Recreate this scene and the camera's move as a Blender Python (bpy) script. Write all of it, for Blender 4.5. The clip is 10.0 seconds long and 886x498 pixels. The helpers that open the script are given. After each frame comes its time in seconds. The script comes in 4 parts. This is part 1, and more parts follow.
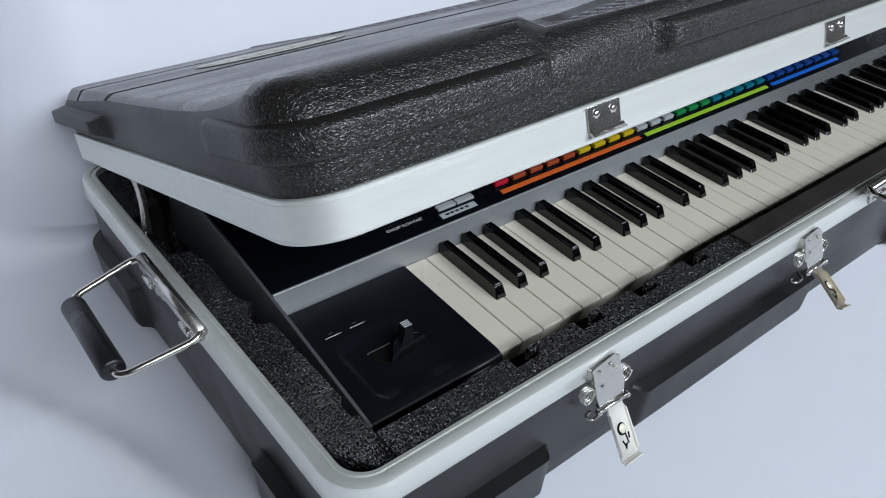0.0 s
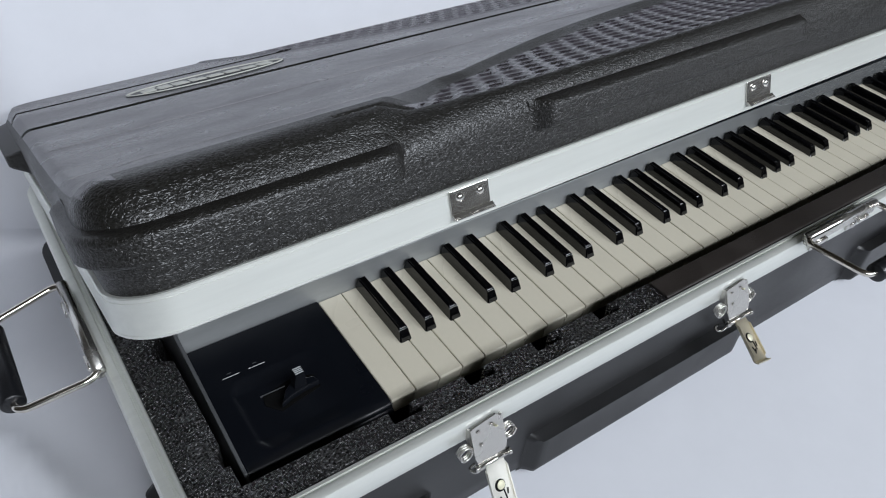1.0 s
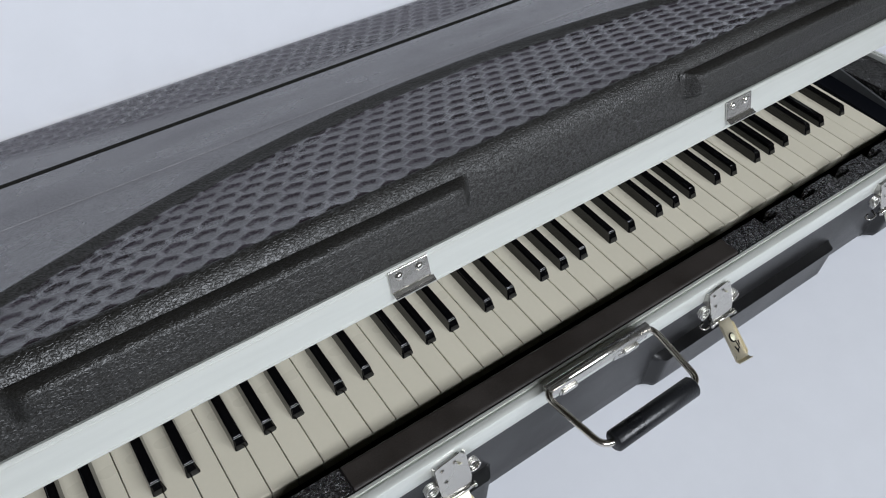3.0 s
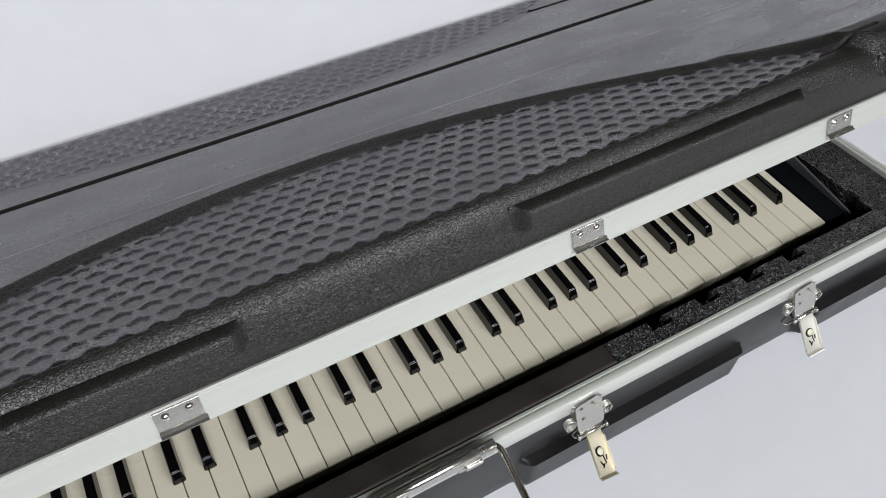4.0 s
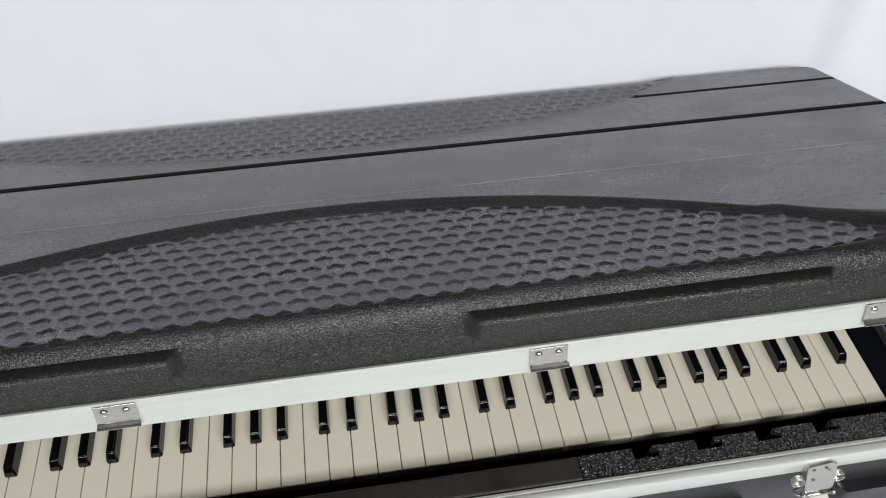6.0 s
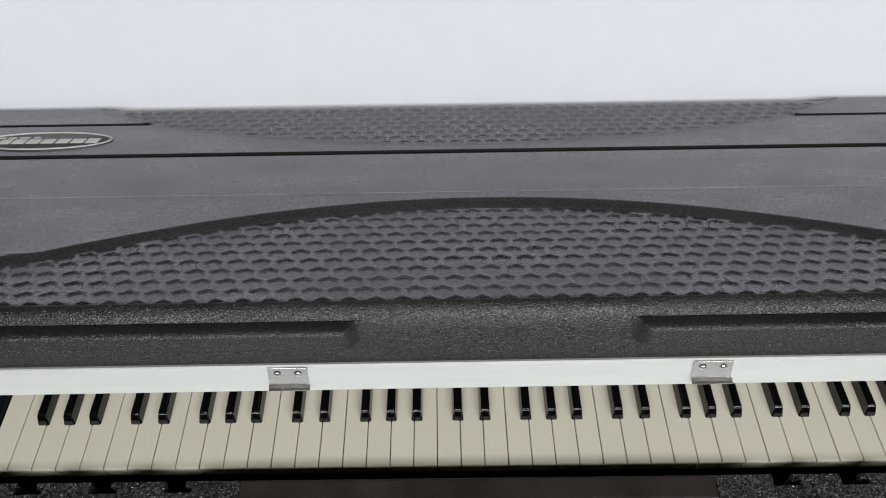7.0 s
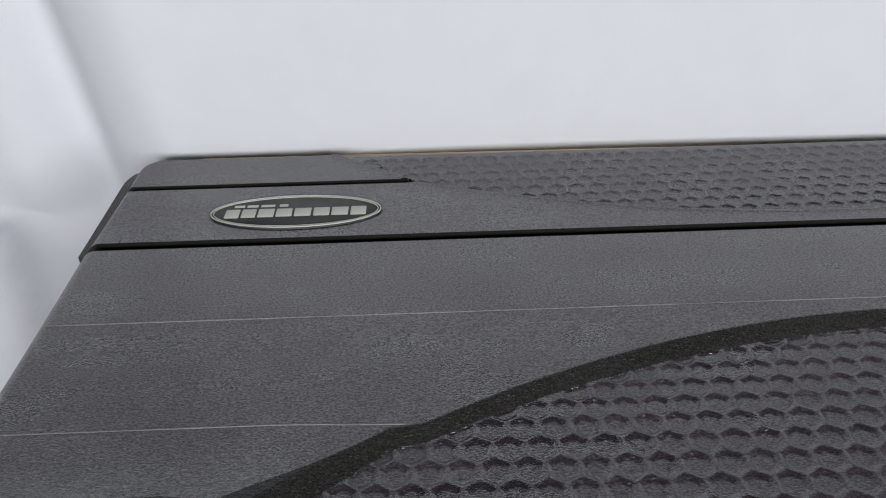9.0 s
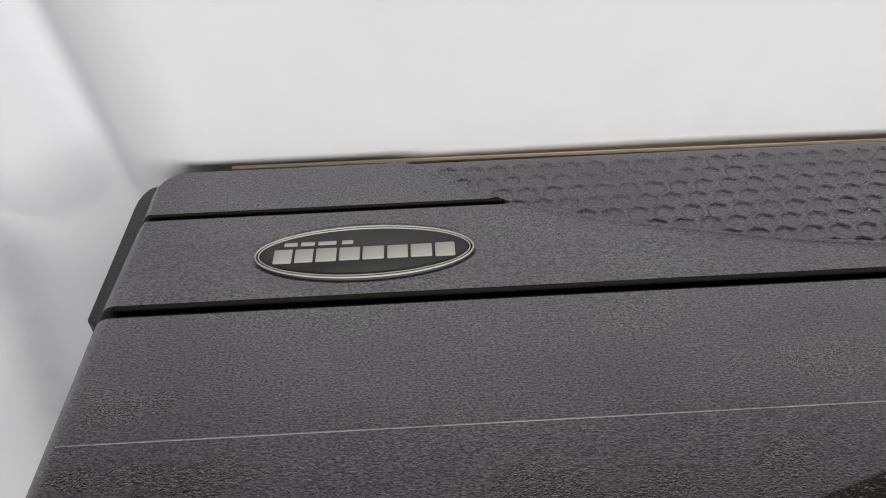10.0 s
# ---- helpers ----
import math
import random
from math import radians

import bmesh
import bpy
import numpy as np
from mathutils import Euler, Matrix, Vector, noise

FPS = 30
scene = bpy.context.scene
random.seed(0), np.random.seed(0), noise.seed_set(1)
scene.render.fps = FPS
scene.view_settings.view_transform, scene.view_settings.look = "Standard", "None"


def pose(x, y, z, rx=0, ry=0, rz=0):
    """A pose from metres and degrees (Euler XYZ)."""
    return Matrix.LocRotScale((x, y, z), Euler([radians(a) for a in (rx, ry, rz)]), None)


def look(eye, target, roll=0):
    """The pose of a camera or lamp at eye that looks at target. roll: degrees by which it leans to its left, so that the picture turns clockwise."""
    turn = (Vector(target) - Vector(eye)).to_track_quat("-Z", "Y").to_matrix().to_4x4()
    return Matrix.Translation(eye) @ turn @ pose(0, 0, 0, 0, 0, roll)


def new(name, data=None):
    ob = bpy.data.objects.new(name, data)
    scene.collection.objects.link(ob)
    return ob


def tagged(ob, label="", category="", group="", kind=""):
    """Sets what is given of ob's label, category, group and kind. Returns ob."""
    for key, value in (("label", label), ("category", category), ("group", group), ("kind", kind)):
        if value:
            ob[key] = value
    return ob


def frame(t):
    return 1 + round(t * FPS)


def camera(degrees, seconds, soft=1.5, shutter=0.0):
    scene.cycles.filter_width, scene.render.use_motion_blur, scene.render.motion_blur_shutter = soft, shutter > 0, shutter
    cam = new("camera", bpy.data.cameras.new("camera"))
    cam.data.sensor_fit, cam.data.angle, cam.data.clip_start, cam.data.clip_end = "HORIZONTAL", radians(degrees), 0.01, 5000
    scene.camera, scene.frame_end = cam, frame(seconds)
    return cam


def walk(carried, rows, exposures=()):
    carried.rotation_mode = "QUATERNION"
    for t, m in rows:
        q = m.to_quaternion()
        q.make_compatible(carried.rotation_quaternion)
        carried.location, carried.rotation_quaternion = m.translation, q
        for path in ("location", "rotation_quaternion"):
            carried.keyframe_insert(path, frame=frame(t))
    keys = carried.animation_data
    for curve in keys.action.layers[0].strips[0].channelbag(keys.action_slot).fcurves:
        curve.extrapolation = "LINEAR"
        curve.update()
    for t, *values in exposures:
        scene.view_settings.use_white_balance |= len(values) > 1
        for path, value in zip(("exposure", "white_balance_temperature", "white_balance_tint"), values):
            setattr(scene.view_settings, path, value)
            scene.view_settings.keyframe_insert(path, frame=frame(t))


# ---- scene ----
cam = camera(60.8, 10.0, soft=1.1)
PATH = [
    (0, (-0.32, -0.283, 0.567), (0.737, 0.911, -0.64), 4.9),
    (0.5, (-0.274, -0.293, 0.596), (0.724, 0.896, -0.666), 5.4),
    (1, (-0.204, -0.312, 0.644), (0.715, 0.875, -0.677), 5.3),
    (1.5, (-0.127, -0.34, 0.676), (0.712, 0.852, -0.693), 4.3),
    (2, (-0.059, -0.345, 0.699), (0.731, 0.847, -0.699), 2.5),
    (2.5, (0.063, -0.317, 0.709), (0.849, 0.835, -0.724), 1.6),
    (3, (0.159, -0.284, 0.728), (0.968, 0.797, -0.747), 2.4),
    (3.2, (0.195, -0.288, 0.742), (0.983, 0.789, -0.748), 2.3),
    (4.3, (0.412, -0.297, 0.812), (1.016, 0.843, -0.717), 2.0),
    (4.5, (0.439, -0.295, 0.822), (1.003, 0.86, -0.709), 2.1),
    (4.7, (0.46, -0.294, 0.828), (0.992, 0.881, -0.701), 2.4),
    (5, (0.494, -0.294, 0.832), (0.962, 0.91, -0.695), 2.3),
    (5.2, (0.512, -0.297, 0.838), (0.933, 0.923, -0.69), 2.1),
    (6.3, (0.519, -0.314, 0.86), (0.675, 0.957, -0.676), 1.1),
    (6.5, (0.505, -0.317, 0.86), (0.614, 0.961, -0.675), 0.6),
    (7, (0.448, -0.31, 0.86), (0.464, 0.964, -0.681), -0.0),
    (7.5, (0.36, -0.272, 0.852), (0.321, 1.0, -0.691), -0.8),
    (8, (0.265, -0.213, 0.845), (0.23, 1.04, -0.713), -1.0),
    (8.5, (0.185, -0.149, 0.835), (0.185, 1.065, -0.754), -0.7),
    (9, (0.115, -0.082, 0.819), (0.163, 1.055, -0.825), 0.4),
    (9.5, (0.068, 0.018, 0.774), (0.113, 1.024, -0.954), -0.0),
    (10, (0.041, 0.087, 0.742), (0.09, 1.04, -1.016), 0.0),
]
EXPOSURE = [(0, -0.3, 5850, 10), (1, -0.35, 6080, 10), (2, -0.4, 5980, 10), (3, -0.4, 6150, 10), (4.5, -0.3, 6550, 10), (6.5, -0.25, 6500, 10), (8, -0.32, 6450, 10), (9.2, -0.40, 6550, 10), (10, -0.28, 6950, 10)]
# the path is told in the keyboard's own axes; the keyboard leans forward in its case by LEAN degrees
LEAN = 3.3
PIVOT = Vector((0.0, -0.054, 0.1765))
LEANING = Matrix.Translation(PIVOT) @ pose(0, 0, 0, LEAN) @ Matrix.Translation(-PIVOT)
walk(cam, [(t, LEANING @ look(eye, target, roll)) for t, eye, target, roll in PATH], EXPOSURE)

# ---- world, light, exposure ----
FLOOR_Z = 0.045
world = bpy.data.worlds.new("sky")
scene.world = world
world.use_nodes = True
wn = world.node_tree.nodes
sky = wn.new("ShaderNodeTexSky")
sky.sky_type = "NISHITA"
sky.sun_disc = False
sky.sun_elevation = radians(38)
sky.sun_rotation = radians(200)
world.node_tree.links.new(sky.outputs[0], wn["Background"].inputs[0])
wn["Background"].inputs[1].default_value = 0.10


def area_lamp(name, m, sx, sy, power, colour):
    data = bpy.data.lights.new(name, "AREA")
    data.shape, data.size, data.size_y, data.energy, data.color = "RECTANGLE", sx, sy, power, colour
    ob = new(name, data)
    ob.matrix_world = m
    return ob


# daylight from the window in the wall before the case
area_lamp("window_light", look((0.78, -2.50, 2.15), (0.60, 0.2, 0.45)), 4.0, 0.9, 198, (0.97, 0.985, 1.0))


# ---- materials ----
def node(nt, kind, **inputs):
    n = nt.nodes.new(kind)
    for key, value in inputs.items():
        n.inputs[key.replace("_", " ")].default_value = value
    return n


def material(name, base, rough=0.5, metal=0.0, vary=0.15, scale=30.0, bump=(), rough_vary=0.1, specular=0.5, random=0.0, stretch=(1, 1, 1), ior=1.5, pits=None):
    """A procedural surface. vary: how far the colour strays; bump: rows of (kind, scale, height in metres); pits:
    (scale, share of the gloss left), the shade in the grain's pits put into the gloss.
    """
    m = bpy.data.materials.new(name)
    m.use_nodes = True
    nt = m.node_tree
    link = nt.links.new
    bsdf = nt.nodes["Principled BSDF"]
    bsdf.inputs["Metallic"].default_value = metal
    bsdf.inputs["Specular IOR Level"].default_value = specular
    bsdf.inputs["IOR"].default_value = ior
    coords = nt.nodes.new("ShaderNodeTexCoord")
    mapping = nt.nodes.new("ShaderNodeMapping")
    mapping.inputs["Scale"].default_value = stretch
    link(coords.outputs["Object"], mapping.inputs[0])
    fine = node(nt, "ShaderNodeTexNoise", Scale=scale * 12, Detail=4.0, Roughness=0.6)
    large = node(nt, "ShaderNodeTexNoise", Scale=scale * 0.35, Detail=3.0, Roughness=0.55)
    link(mapping.outputs[0], fine.inputs["Vector"])
    link(mapping.outputs[0], large.inputs["Vector"])
    add = nt.nodes.new("ShaderNodeMath")
    add.operation = "ADD"
    link(fine.outputs["Fac"], add.inputs[0])
    link(large.outputs["Fac"], add.inputs[1])
    spread = node(nt, "ShaderNodeMapRange", From_Min=0.7, From_Max=1.3, To_Min=1 - vary, To_Max=1 + vary)
    link(add.outputs[0], spread.inputs["Value"])
    value = spread.outputs[0]
    if random:
        info = nt.nodes.new("ShaderNodeObjectInfo")
        each = node(nt, "ShaderNodeMapRange", From_Min=0.0, From_Max=1.0, To_Min=1 - random, To_Max=1 + random)
        link(info.outputs["Random"], each.inputs["Value"])
        times = nt.nodes.new("ShaderNodeMath")
        times.operation = "MULTIPLY"
        link(value, times.inputs[0])
        link(each.outputs[0], times.inputs[1])
        value = times.outputs[0]
    tint = nt.nodes.new("ShaderNodeVectorMath")
    tint.operation = "SCALE"
    tint.inputs[0].default_value = base
    link(value, tint.inputs["Scale"])
    link(tint.outputs[0], bsdf.inputs["Base Color"])
    gloss = node(nt, "ShaderNodeMapRange", From_Min=0.35, From_Max=0.65, To_Min=max(0.02, rough - rough_vary), To_Max=min(1, rough + rough_vary))
    link(large.outputs["Fac"], gloss.inputs["Value"])
    link(gloss.outputs[0], bsdf.inputs["Roughness"])
    # occlusion in the grain's pits, put into the gloss as noise
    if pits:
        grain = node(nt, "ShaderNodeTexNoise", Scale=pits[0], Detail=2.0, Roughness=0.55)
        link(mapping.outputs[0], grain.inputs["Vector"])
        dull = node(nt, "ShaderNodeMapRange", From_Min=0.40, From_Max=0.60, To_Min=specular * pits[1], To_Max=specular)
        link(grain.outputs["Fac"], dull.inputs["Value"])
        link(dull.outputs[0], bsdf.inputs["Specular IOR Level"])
    last = None
    for kind, size, height in bump:
        vector = mapping.outputs[0]
        if kind == "leather":
            drift = node(nt, "ShaderNodeTexNoise", Scale=size * 0.55, Detail=1.0)
            link(vector, drift.inputs["Vector"])
            pull = nt.nodes.new("ShaderNodeVectorMath")
            pull.operation = "MULTIPLY_ADD"
            pull.inputs[1].default_value = (2.2 / size,) * 3
            link(drift.outputs["Color"], pull.inputs[0])
            link(vector, pull.inputs[2])
            vector = pull.outputs[0]
            tex = node(nt, "ShaderNodeTexVoronoi", Scale=size)
            tex.feature = "DISTANCE_TO_EDGE"
            plates = node(nt, "ShaderNodeMapRange", From_Min=0.0, From_Max=0.28, To_Min=0.0, To_Max=1.0)
            plates.interpolation_type = "SMOOTHSTEP"
            link(tex.outputs["Distance"], plates.inputs["Value"])
            out = plates.outputs[0]
        elif kind == "pebble":
            tex = node(nt, "ShaderNodeTexVoronoi", Scale=size)
            tex.feature = "SMOOTH_F1"
            out = tex.outputs["Distance"]
        else:
            tex = node(nt, "ShaderNodeTexNoise", Scale=size, Detail=2.0, Roughness=0.5)
            out = tex.outputs["Fac"]
        link(vector, tex.inputs["Vector"])
        b = node(nt, "ShaderNodeBump", Distance=height, Strength=1.0)
        link(out, b.inputs["Height"])
        if last:
            link(last, b.inputs["Normal"])
        last = b.outputs[0]
    if last:
        link(last, bsdf.inputs["Normal"])
    return m


M_SHEET = material("white_sheet", (0.695, 0.705, 0.74), 0.8, vary=0.02, scale=2, bump=(("noise", 1400, 0.0001), ("noise", 3, 0.004)), specular=0.2)
M_GREYWALL = material("dim_wall_paint", (0.046, 0.040, 0.030), 0.7, vary=0.05, scale=2, specular=0.3)
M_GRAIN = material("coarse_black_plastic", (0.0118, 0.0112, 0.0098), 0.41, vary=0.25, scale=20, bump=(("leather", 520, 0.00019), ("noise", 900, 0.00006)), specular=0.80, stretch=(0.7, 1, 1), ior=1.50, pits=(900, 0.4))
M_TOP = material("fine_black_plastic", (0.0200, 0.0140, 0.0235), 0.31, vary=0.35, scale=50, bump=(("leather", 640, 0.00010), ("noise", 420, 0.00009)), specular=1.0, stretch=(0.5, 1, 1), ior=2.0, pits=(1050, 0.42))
M_SMOOTH = material("smooth_black_plastic", (0.007, 0.007, 0.0075), 0.38, vary=0.25, scale=20, bump=(("noise", 900, 0.00015),), specular=0.5)
# dull dark finish that puts the shade of deeper grooves into the surface
M_GROOVE = material("shaded_groove", (0.010, 0.0095, 0.008), 0.7, vary=0.5, scale=60, bump=(("leather", 560, 0.0003),), specular=0.15)
M_PALE_LINE = material("pale_plastic", (0.24, 0.235, 0.245), 0.45, vary=0.4, scale=25)
M_CHEEK = material("grey_end_plate", (0.14, 0.145, 0.15), 0.42, 0.5, vary=0.1, scale=20)
M_ALU = material("satin_aluminium", (0.76, 0.775, 0.725), 0.45, 0.65, vary=0.05, scale=12, bump=(("noise", 300, 0.00012),), stretch=(0.08, 1, 1))
M_CHROME = material("nickel_plate", (0.60, 0.585, 0.55), 0.24, 0.95, vary=0.08, scale=60, bump=(("noise", 150, 0.0001),))
M_ZINC = material("worn_zinc_sheet", (0.82, 0.80, 0.72), 0.32, 0.6, vary=0.15, scale=80, bump=(("noise", 150, 0.00012),))
M_BRASS = material("pale_brass", (0.70, 0.68, 0.50), 0.45, 0.2, vary=0.1, scale=60)
M_TARNISH = material("tarnished_zinc", (0.68, 0.62, 0.47), 0.32, 0.9, vary=0.2, scale=80, bump=(("noise", 150, 0.00012),))
M_BAIL = material("bail_steel", (0.70, 0.66, 0.60), 0.18, 1.0, vary=0.12, scale=40)
M_GRIP = material("rubber_grip", (0.007, 0.0075, 0.009), 0.33, vary=0.2, scale=40, bump=(("noise", 500, 0.0003),))
# the foam beads' glints are put into strong colour and gloss contrast
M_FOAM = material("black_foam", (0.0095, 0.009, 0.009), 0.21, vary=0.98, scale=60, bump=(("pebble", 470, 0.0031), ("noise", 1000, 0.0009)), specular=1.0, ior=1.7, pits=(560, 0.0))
M_STRIP = material("smooth_foam", (0.022, 0.018, 0.0155), 0.5, vary=0.3, scale=60, bump=(("noise", 700, 0.0004),), specular=0.35)
M_WHITE_KEY = material("ivory_plastic", (0.60, 0.56, 0.45), 0.32, vary=0.02, scale=20, random=0.02)
M_BLACK_KEY = material("black_key_plastic", (0.002, 0.002, 0.0024), 0.09, vary=0.1, scale=40, random=0.1, specular=0.55)
M_PANEL = material("black_panel", (0.0025, 0.003, 0.0048), 0.34, vary=0.15, scale=30, bump=(("noise", 1200, 0.0001),), specular=0.15)
M_INSET = material("dark_grey_panel", (0.004, 0.0048, 0.007), 0.36, vary=0.1, scale=30, bump=(("noise", 1200, 0.0001),), specular=0.25)
M_SILVER = material("silver_paint", (0.42, 0.435, 0.435), 0.36, 0.8, vary=0.06, scale=15, stretch=(0.2, 1, 1))
M_PRINT = material("white_print", (0.70, 0.70, 0.70), 0.5, vary=0.03)
M_BADGE_LIGHT = material("badge_silver", (0.54, 0.54, 0.49), 0.5, 0.1, vary=0.06, scale=60)
M_BADGE_DARK = material("badge_black", (0.030, 0.031, 0.032), 0.5, vary=0.1, scale=60, bump=(("noise", 900, 0.0002),))
M_GAP = material("dark_gap", (0.003, 0.003, 0.003), 0.7, vary=0.1, specular=0.1)


def button_material(name, colour):
    return material(name, colour, 0.35, vary=0.06, scale=60)


M_ORANGE = button_material("orange_strip", (0.62, 0.12, 0.02))
M_GREEN = button_material("green_strip", (0.33, 0.55, 0.03))
M_BLUE = button_material("blue_strip", (0.02, 0.13, 0.55))
M_B_RED = button_material("red_button", (0.45, 0.01, 0.03))
M_B_BROWN = button_material("rust_button", (0.32, 0.06, 0.02))
M_B_YELLOW = button_material("yellow_button", (0.55, 0.40, 0.01))
M_B_GREY = button_material("pale_grey_button", (0.42, 0.44, 0.44))
M_B_GREEN = button_material("green_button", (0.02, 0.22, 0.06))
M_B_TEAL = button_material("teal_button", (0.01, 0.15, 0.20))
M_B_BLUE = button_material("blue_button", (0.01, 0.05, 0.22))

# ---- building helpers ----
PLACE = {}


def thing(name, at, label, category, group=""):
    ob = new(name)
    ob.empty_display_size = 0.05
    PLACE[ob] = Matrix.Translation(at)
    ob.matrix_basis = PLACE[ob]
    return tagged(ob, label, category, group)


def mesh_of(bm, name, mat, smooth=True):
    me = bpy.data.meshes.new(name)
    bm.to_mesh(me)
    bm.free()
    me.materials.append(mat)
    me.shade_smooth() if smooth else me.shade_flat()
    return me


def part(name, data, mat, parent, label="", m=Matrix(), smooth=True):
    """One mesh object under a thing or a part; data is a bmesh or a shared mesh, m its pose in the world."""
    me = mesh_of(data, name, mat, smooth) if isinstance(data, bmesh.types.BMesh) else data
    ob = new(name, me)
    PLACE[ob] = m
    ob.parent = parent
    ob.matrix_parent_inverse = PLACE[parent].inverted()
    ob.matrix_basis = m
    return tagged(ob, label)


def raw(name, verts, faces, mat, smooth=True):
    me = bpy.data.meshes.new(name)
    me.from_pydata(verts, [], faces)
    me.materials.append(mat)
    if smooth:
        me.shade_smooth()
    me.update()
    return me


def soften(me, angle=35):
    """Keeps edges sharper than the angle crisp under smooth shading."""
    bm = bmesh.new()
    bm.from_mesh(me)
    for e in bm.edges:
        if len(e.link_faces) == 2 and e.calc_face_angle(0) > radians(angle):
            e.smooth = False
    bm.to_mesh(me)
    bm.free()
    return me


def box(x0, x1, y0, y1, z0, z1, bevel=0.0, bm=None, segments=2):
    bm = bm or bmesh.new()
    r = bmesh.ops.create_cube(bm, size=1)
    vs = r["verts"]
    for v in vs:
        v.co = Vector((x0 + (v.co.x + 0.5) * (x1 - x0), y0 + (v.co.y + 0.5) * (y1 - y0), z0 + (v.co.z + 0.5) * (z1 - z0)))
    if bevel:
        es = list({e for v in vs for e in v.link_edges})
        bmesh.ops.bevel(bm, geom=es, offset=bevel, segments=segments, affect="EDGES", profile=0.5)
    return bm


def prism(outline, axis, a, b, bevel=0.0, bm=None):
    """Extrudes a closed outline of 2D points along an axis from a to b."""
    bm = bm or bmesh.new()
    put = {"x": lambda p, s: (s, p[0], p[1]), "y": lambda p, s: (p[0], s, p[1]), "z": lambda p, s: (p[0], p[1], s)}[axis]
    low = [bm.verts.new(put(p, a)) for p in outline]
    high = [bm.verts.new(put(p, b)) for p in outline]
    n = len(outline)
    bm.faces.new(low)
    bm.faces.new(high[::-1])
    for i in range(n):
        bm.faces.new((low[i], high[i], high[(i + 1) % n], low[(i + 1) % n]))
    bmesh.ops.recalc_face_normals(bm, faces=bm.faces)
    if bevel:
        bmesh.ops.bevel(bm, geom=list(bm.edges), offset=bevel, segments=2, affect="EDGES", profile=0.5)
    return bm


def tube(points, radius, sides=12, closed=False, bm=None):
    """A round rod along a line of points."""
    bm = bm or bmesh.new()
    pts = [Vector(p) for p in points]
    n = len(pts)
    rings = []
    up = None
    for i, p in enumerate(pts):
        a = pts[(i - 1) % n] if closed or i else p
        b = pts[(i + 1) % n] if closed or i < n - 1 else p
        d = (b - a).normalized()
        if up is None:
            up = d.orthogonal().normalized()
        up = (up - d * up.dot(d)).normalized()
        side = d.cross(up)
        rings.append([bm.verts.new(p + radius * (math.cos(k * math.tau / sides) * up + math.sin(k * math.tau / sides) * side)) for k in range(sides)])
    for i in range(n if closed else n - 1):
        r, s = rings[i], rings[(i + 1) % n]
        for k in range(sides):
            bm.faces.new((r[k], r[(k + 1) % sides], s[(k + 1) % sides], s[k]))
    if not closed:
        bm.faces.new(rings[0])
        bm.faces.new(rings[-1])
    bmesh.ops.recalc_face_normals(bm, faces=bm.faces)
    return bm


def bend(points, radius, steps=6):
    """Rounds the inner corners of a line of points."""
    pts = [Vector(p) for p in points]
    out = [pts[0]]
    for a, b, c in zip(pts, pts[1:], pts[2:]):
        p = b + (a - b).normalized() * radius
        q = b + (c - b).normalized() * radius
        out += [(1 - s) ** 2 * p + 2 * s * (1 - s) * b + s * s * q for s in (i / steps for i in range(steps + 1))]
    return out + [pts[-1]]


def disc(radius, height, sides=20, dome=0.0, bm=None):
    """A round stud standing on z = 0."""
    bm = bm or bmesh.new()
    rows = [(radius, 0), (radius, height * 0.6), (radius * 0.86, height)]
    if dome:
        rows = [(radius * math.cos(a), height * math.sin(a)) for a in (0, 0.4, 0.8, 1.15)]
    rings = [[bm.verts.new((r * math.cos(k * math.tau / sides), r * math.sin(k * math.tau / sides), z)) for k in range(sides)] for r, z in rows]
    for r, s in zip(rings, rings[1:]):
        for k in range(sides):
            bm.faces.new((r[k], r[(k + 1) % sides], s[(k + 1) % sides], s[k]))
    bm.faces.new(rings[-1])
    return bm


def round_loop(x0, x1, y0, y1, r, steps=10):
    """Points and outward normals round a rectangle with rounded corners, anticlockwise from the front left."""
    out = []
    corners = (((x0 + r, y0 + r), 180), ((x1 - r, y0 + r), 270), ((x1 - r, y1 - r), 0), ((x0 + r, y1 - r), 90))
    for (cx, cy), start in corners:
        for i in range(steps + 1):
            a = radians(start + 90 * i / steps)
            out.append((cx + r * math.cos(a), cy + r * math.sin(a), math.cos(a), math.sin(a)))
    return out


def sweep(loop, profile, closed_loop=True, closed_profile=True, scales=None):
    """Sweeps a profile of (outward, up) along a loop of points with normals. Returns vertices and faces."""
    n, k = len(loop), len(profile)
    verts = []
    for i, (x, y, nx, ny) in enumerate(loop):
        for o, z in profile:
            if scales:
                o = o * scales[i]
            verts.append((x + nx * o, y + ny * o, z))
    faces = []
    for i in range(n if closed_loop else n - 1):
        j = (i + 1) % n
        for p in range(k if closed_profile else k - 1):
            q = (p + 1) % k
            faces.append((i * k + p, j * k + p, j * k + q, i * k + q))
    if not closed_loop and closed_profile:
        faces.append(tuple(range(k)))
        faces.append(tuple((n - 1) * k + p for p in range(k))[::-1])
    return verts, faces


def flipped(faces):
    return [f[::-1] for f in faces]


# ---- the room ----
def structure(name, bm, mat, label, category):
    ob = new(name, mesh_of(bm, name, mat, False))
    return tagged(ob, label, category, kind="structure")


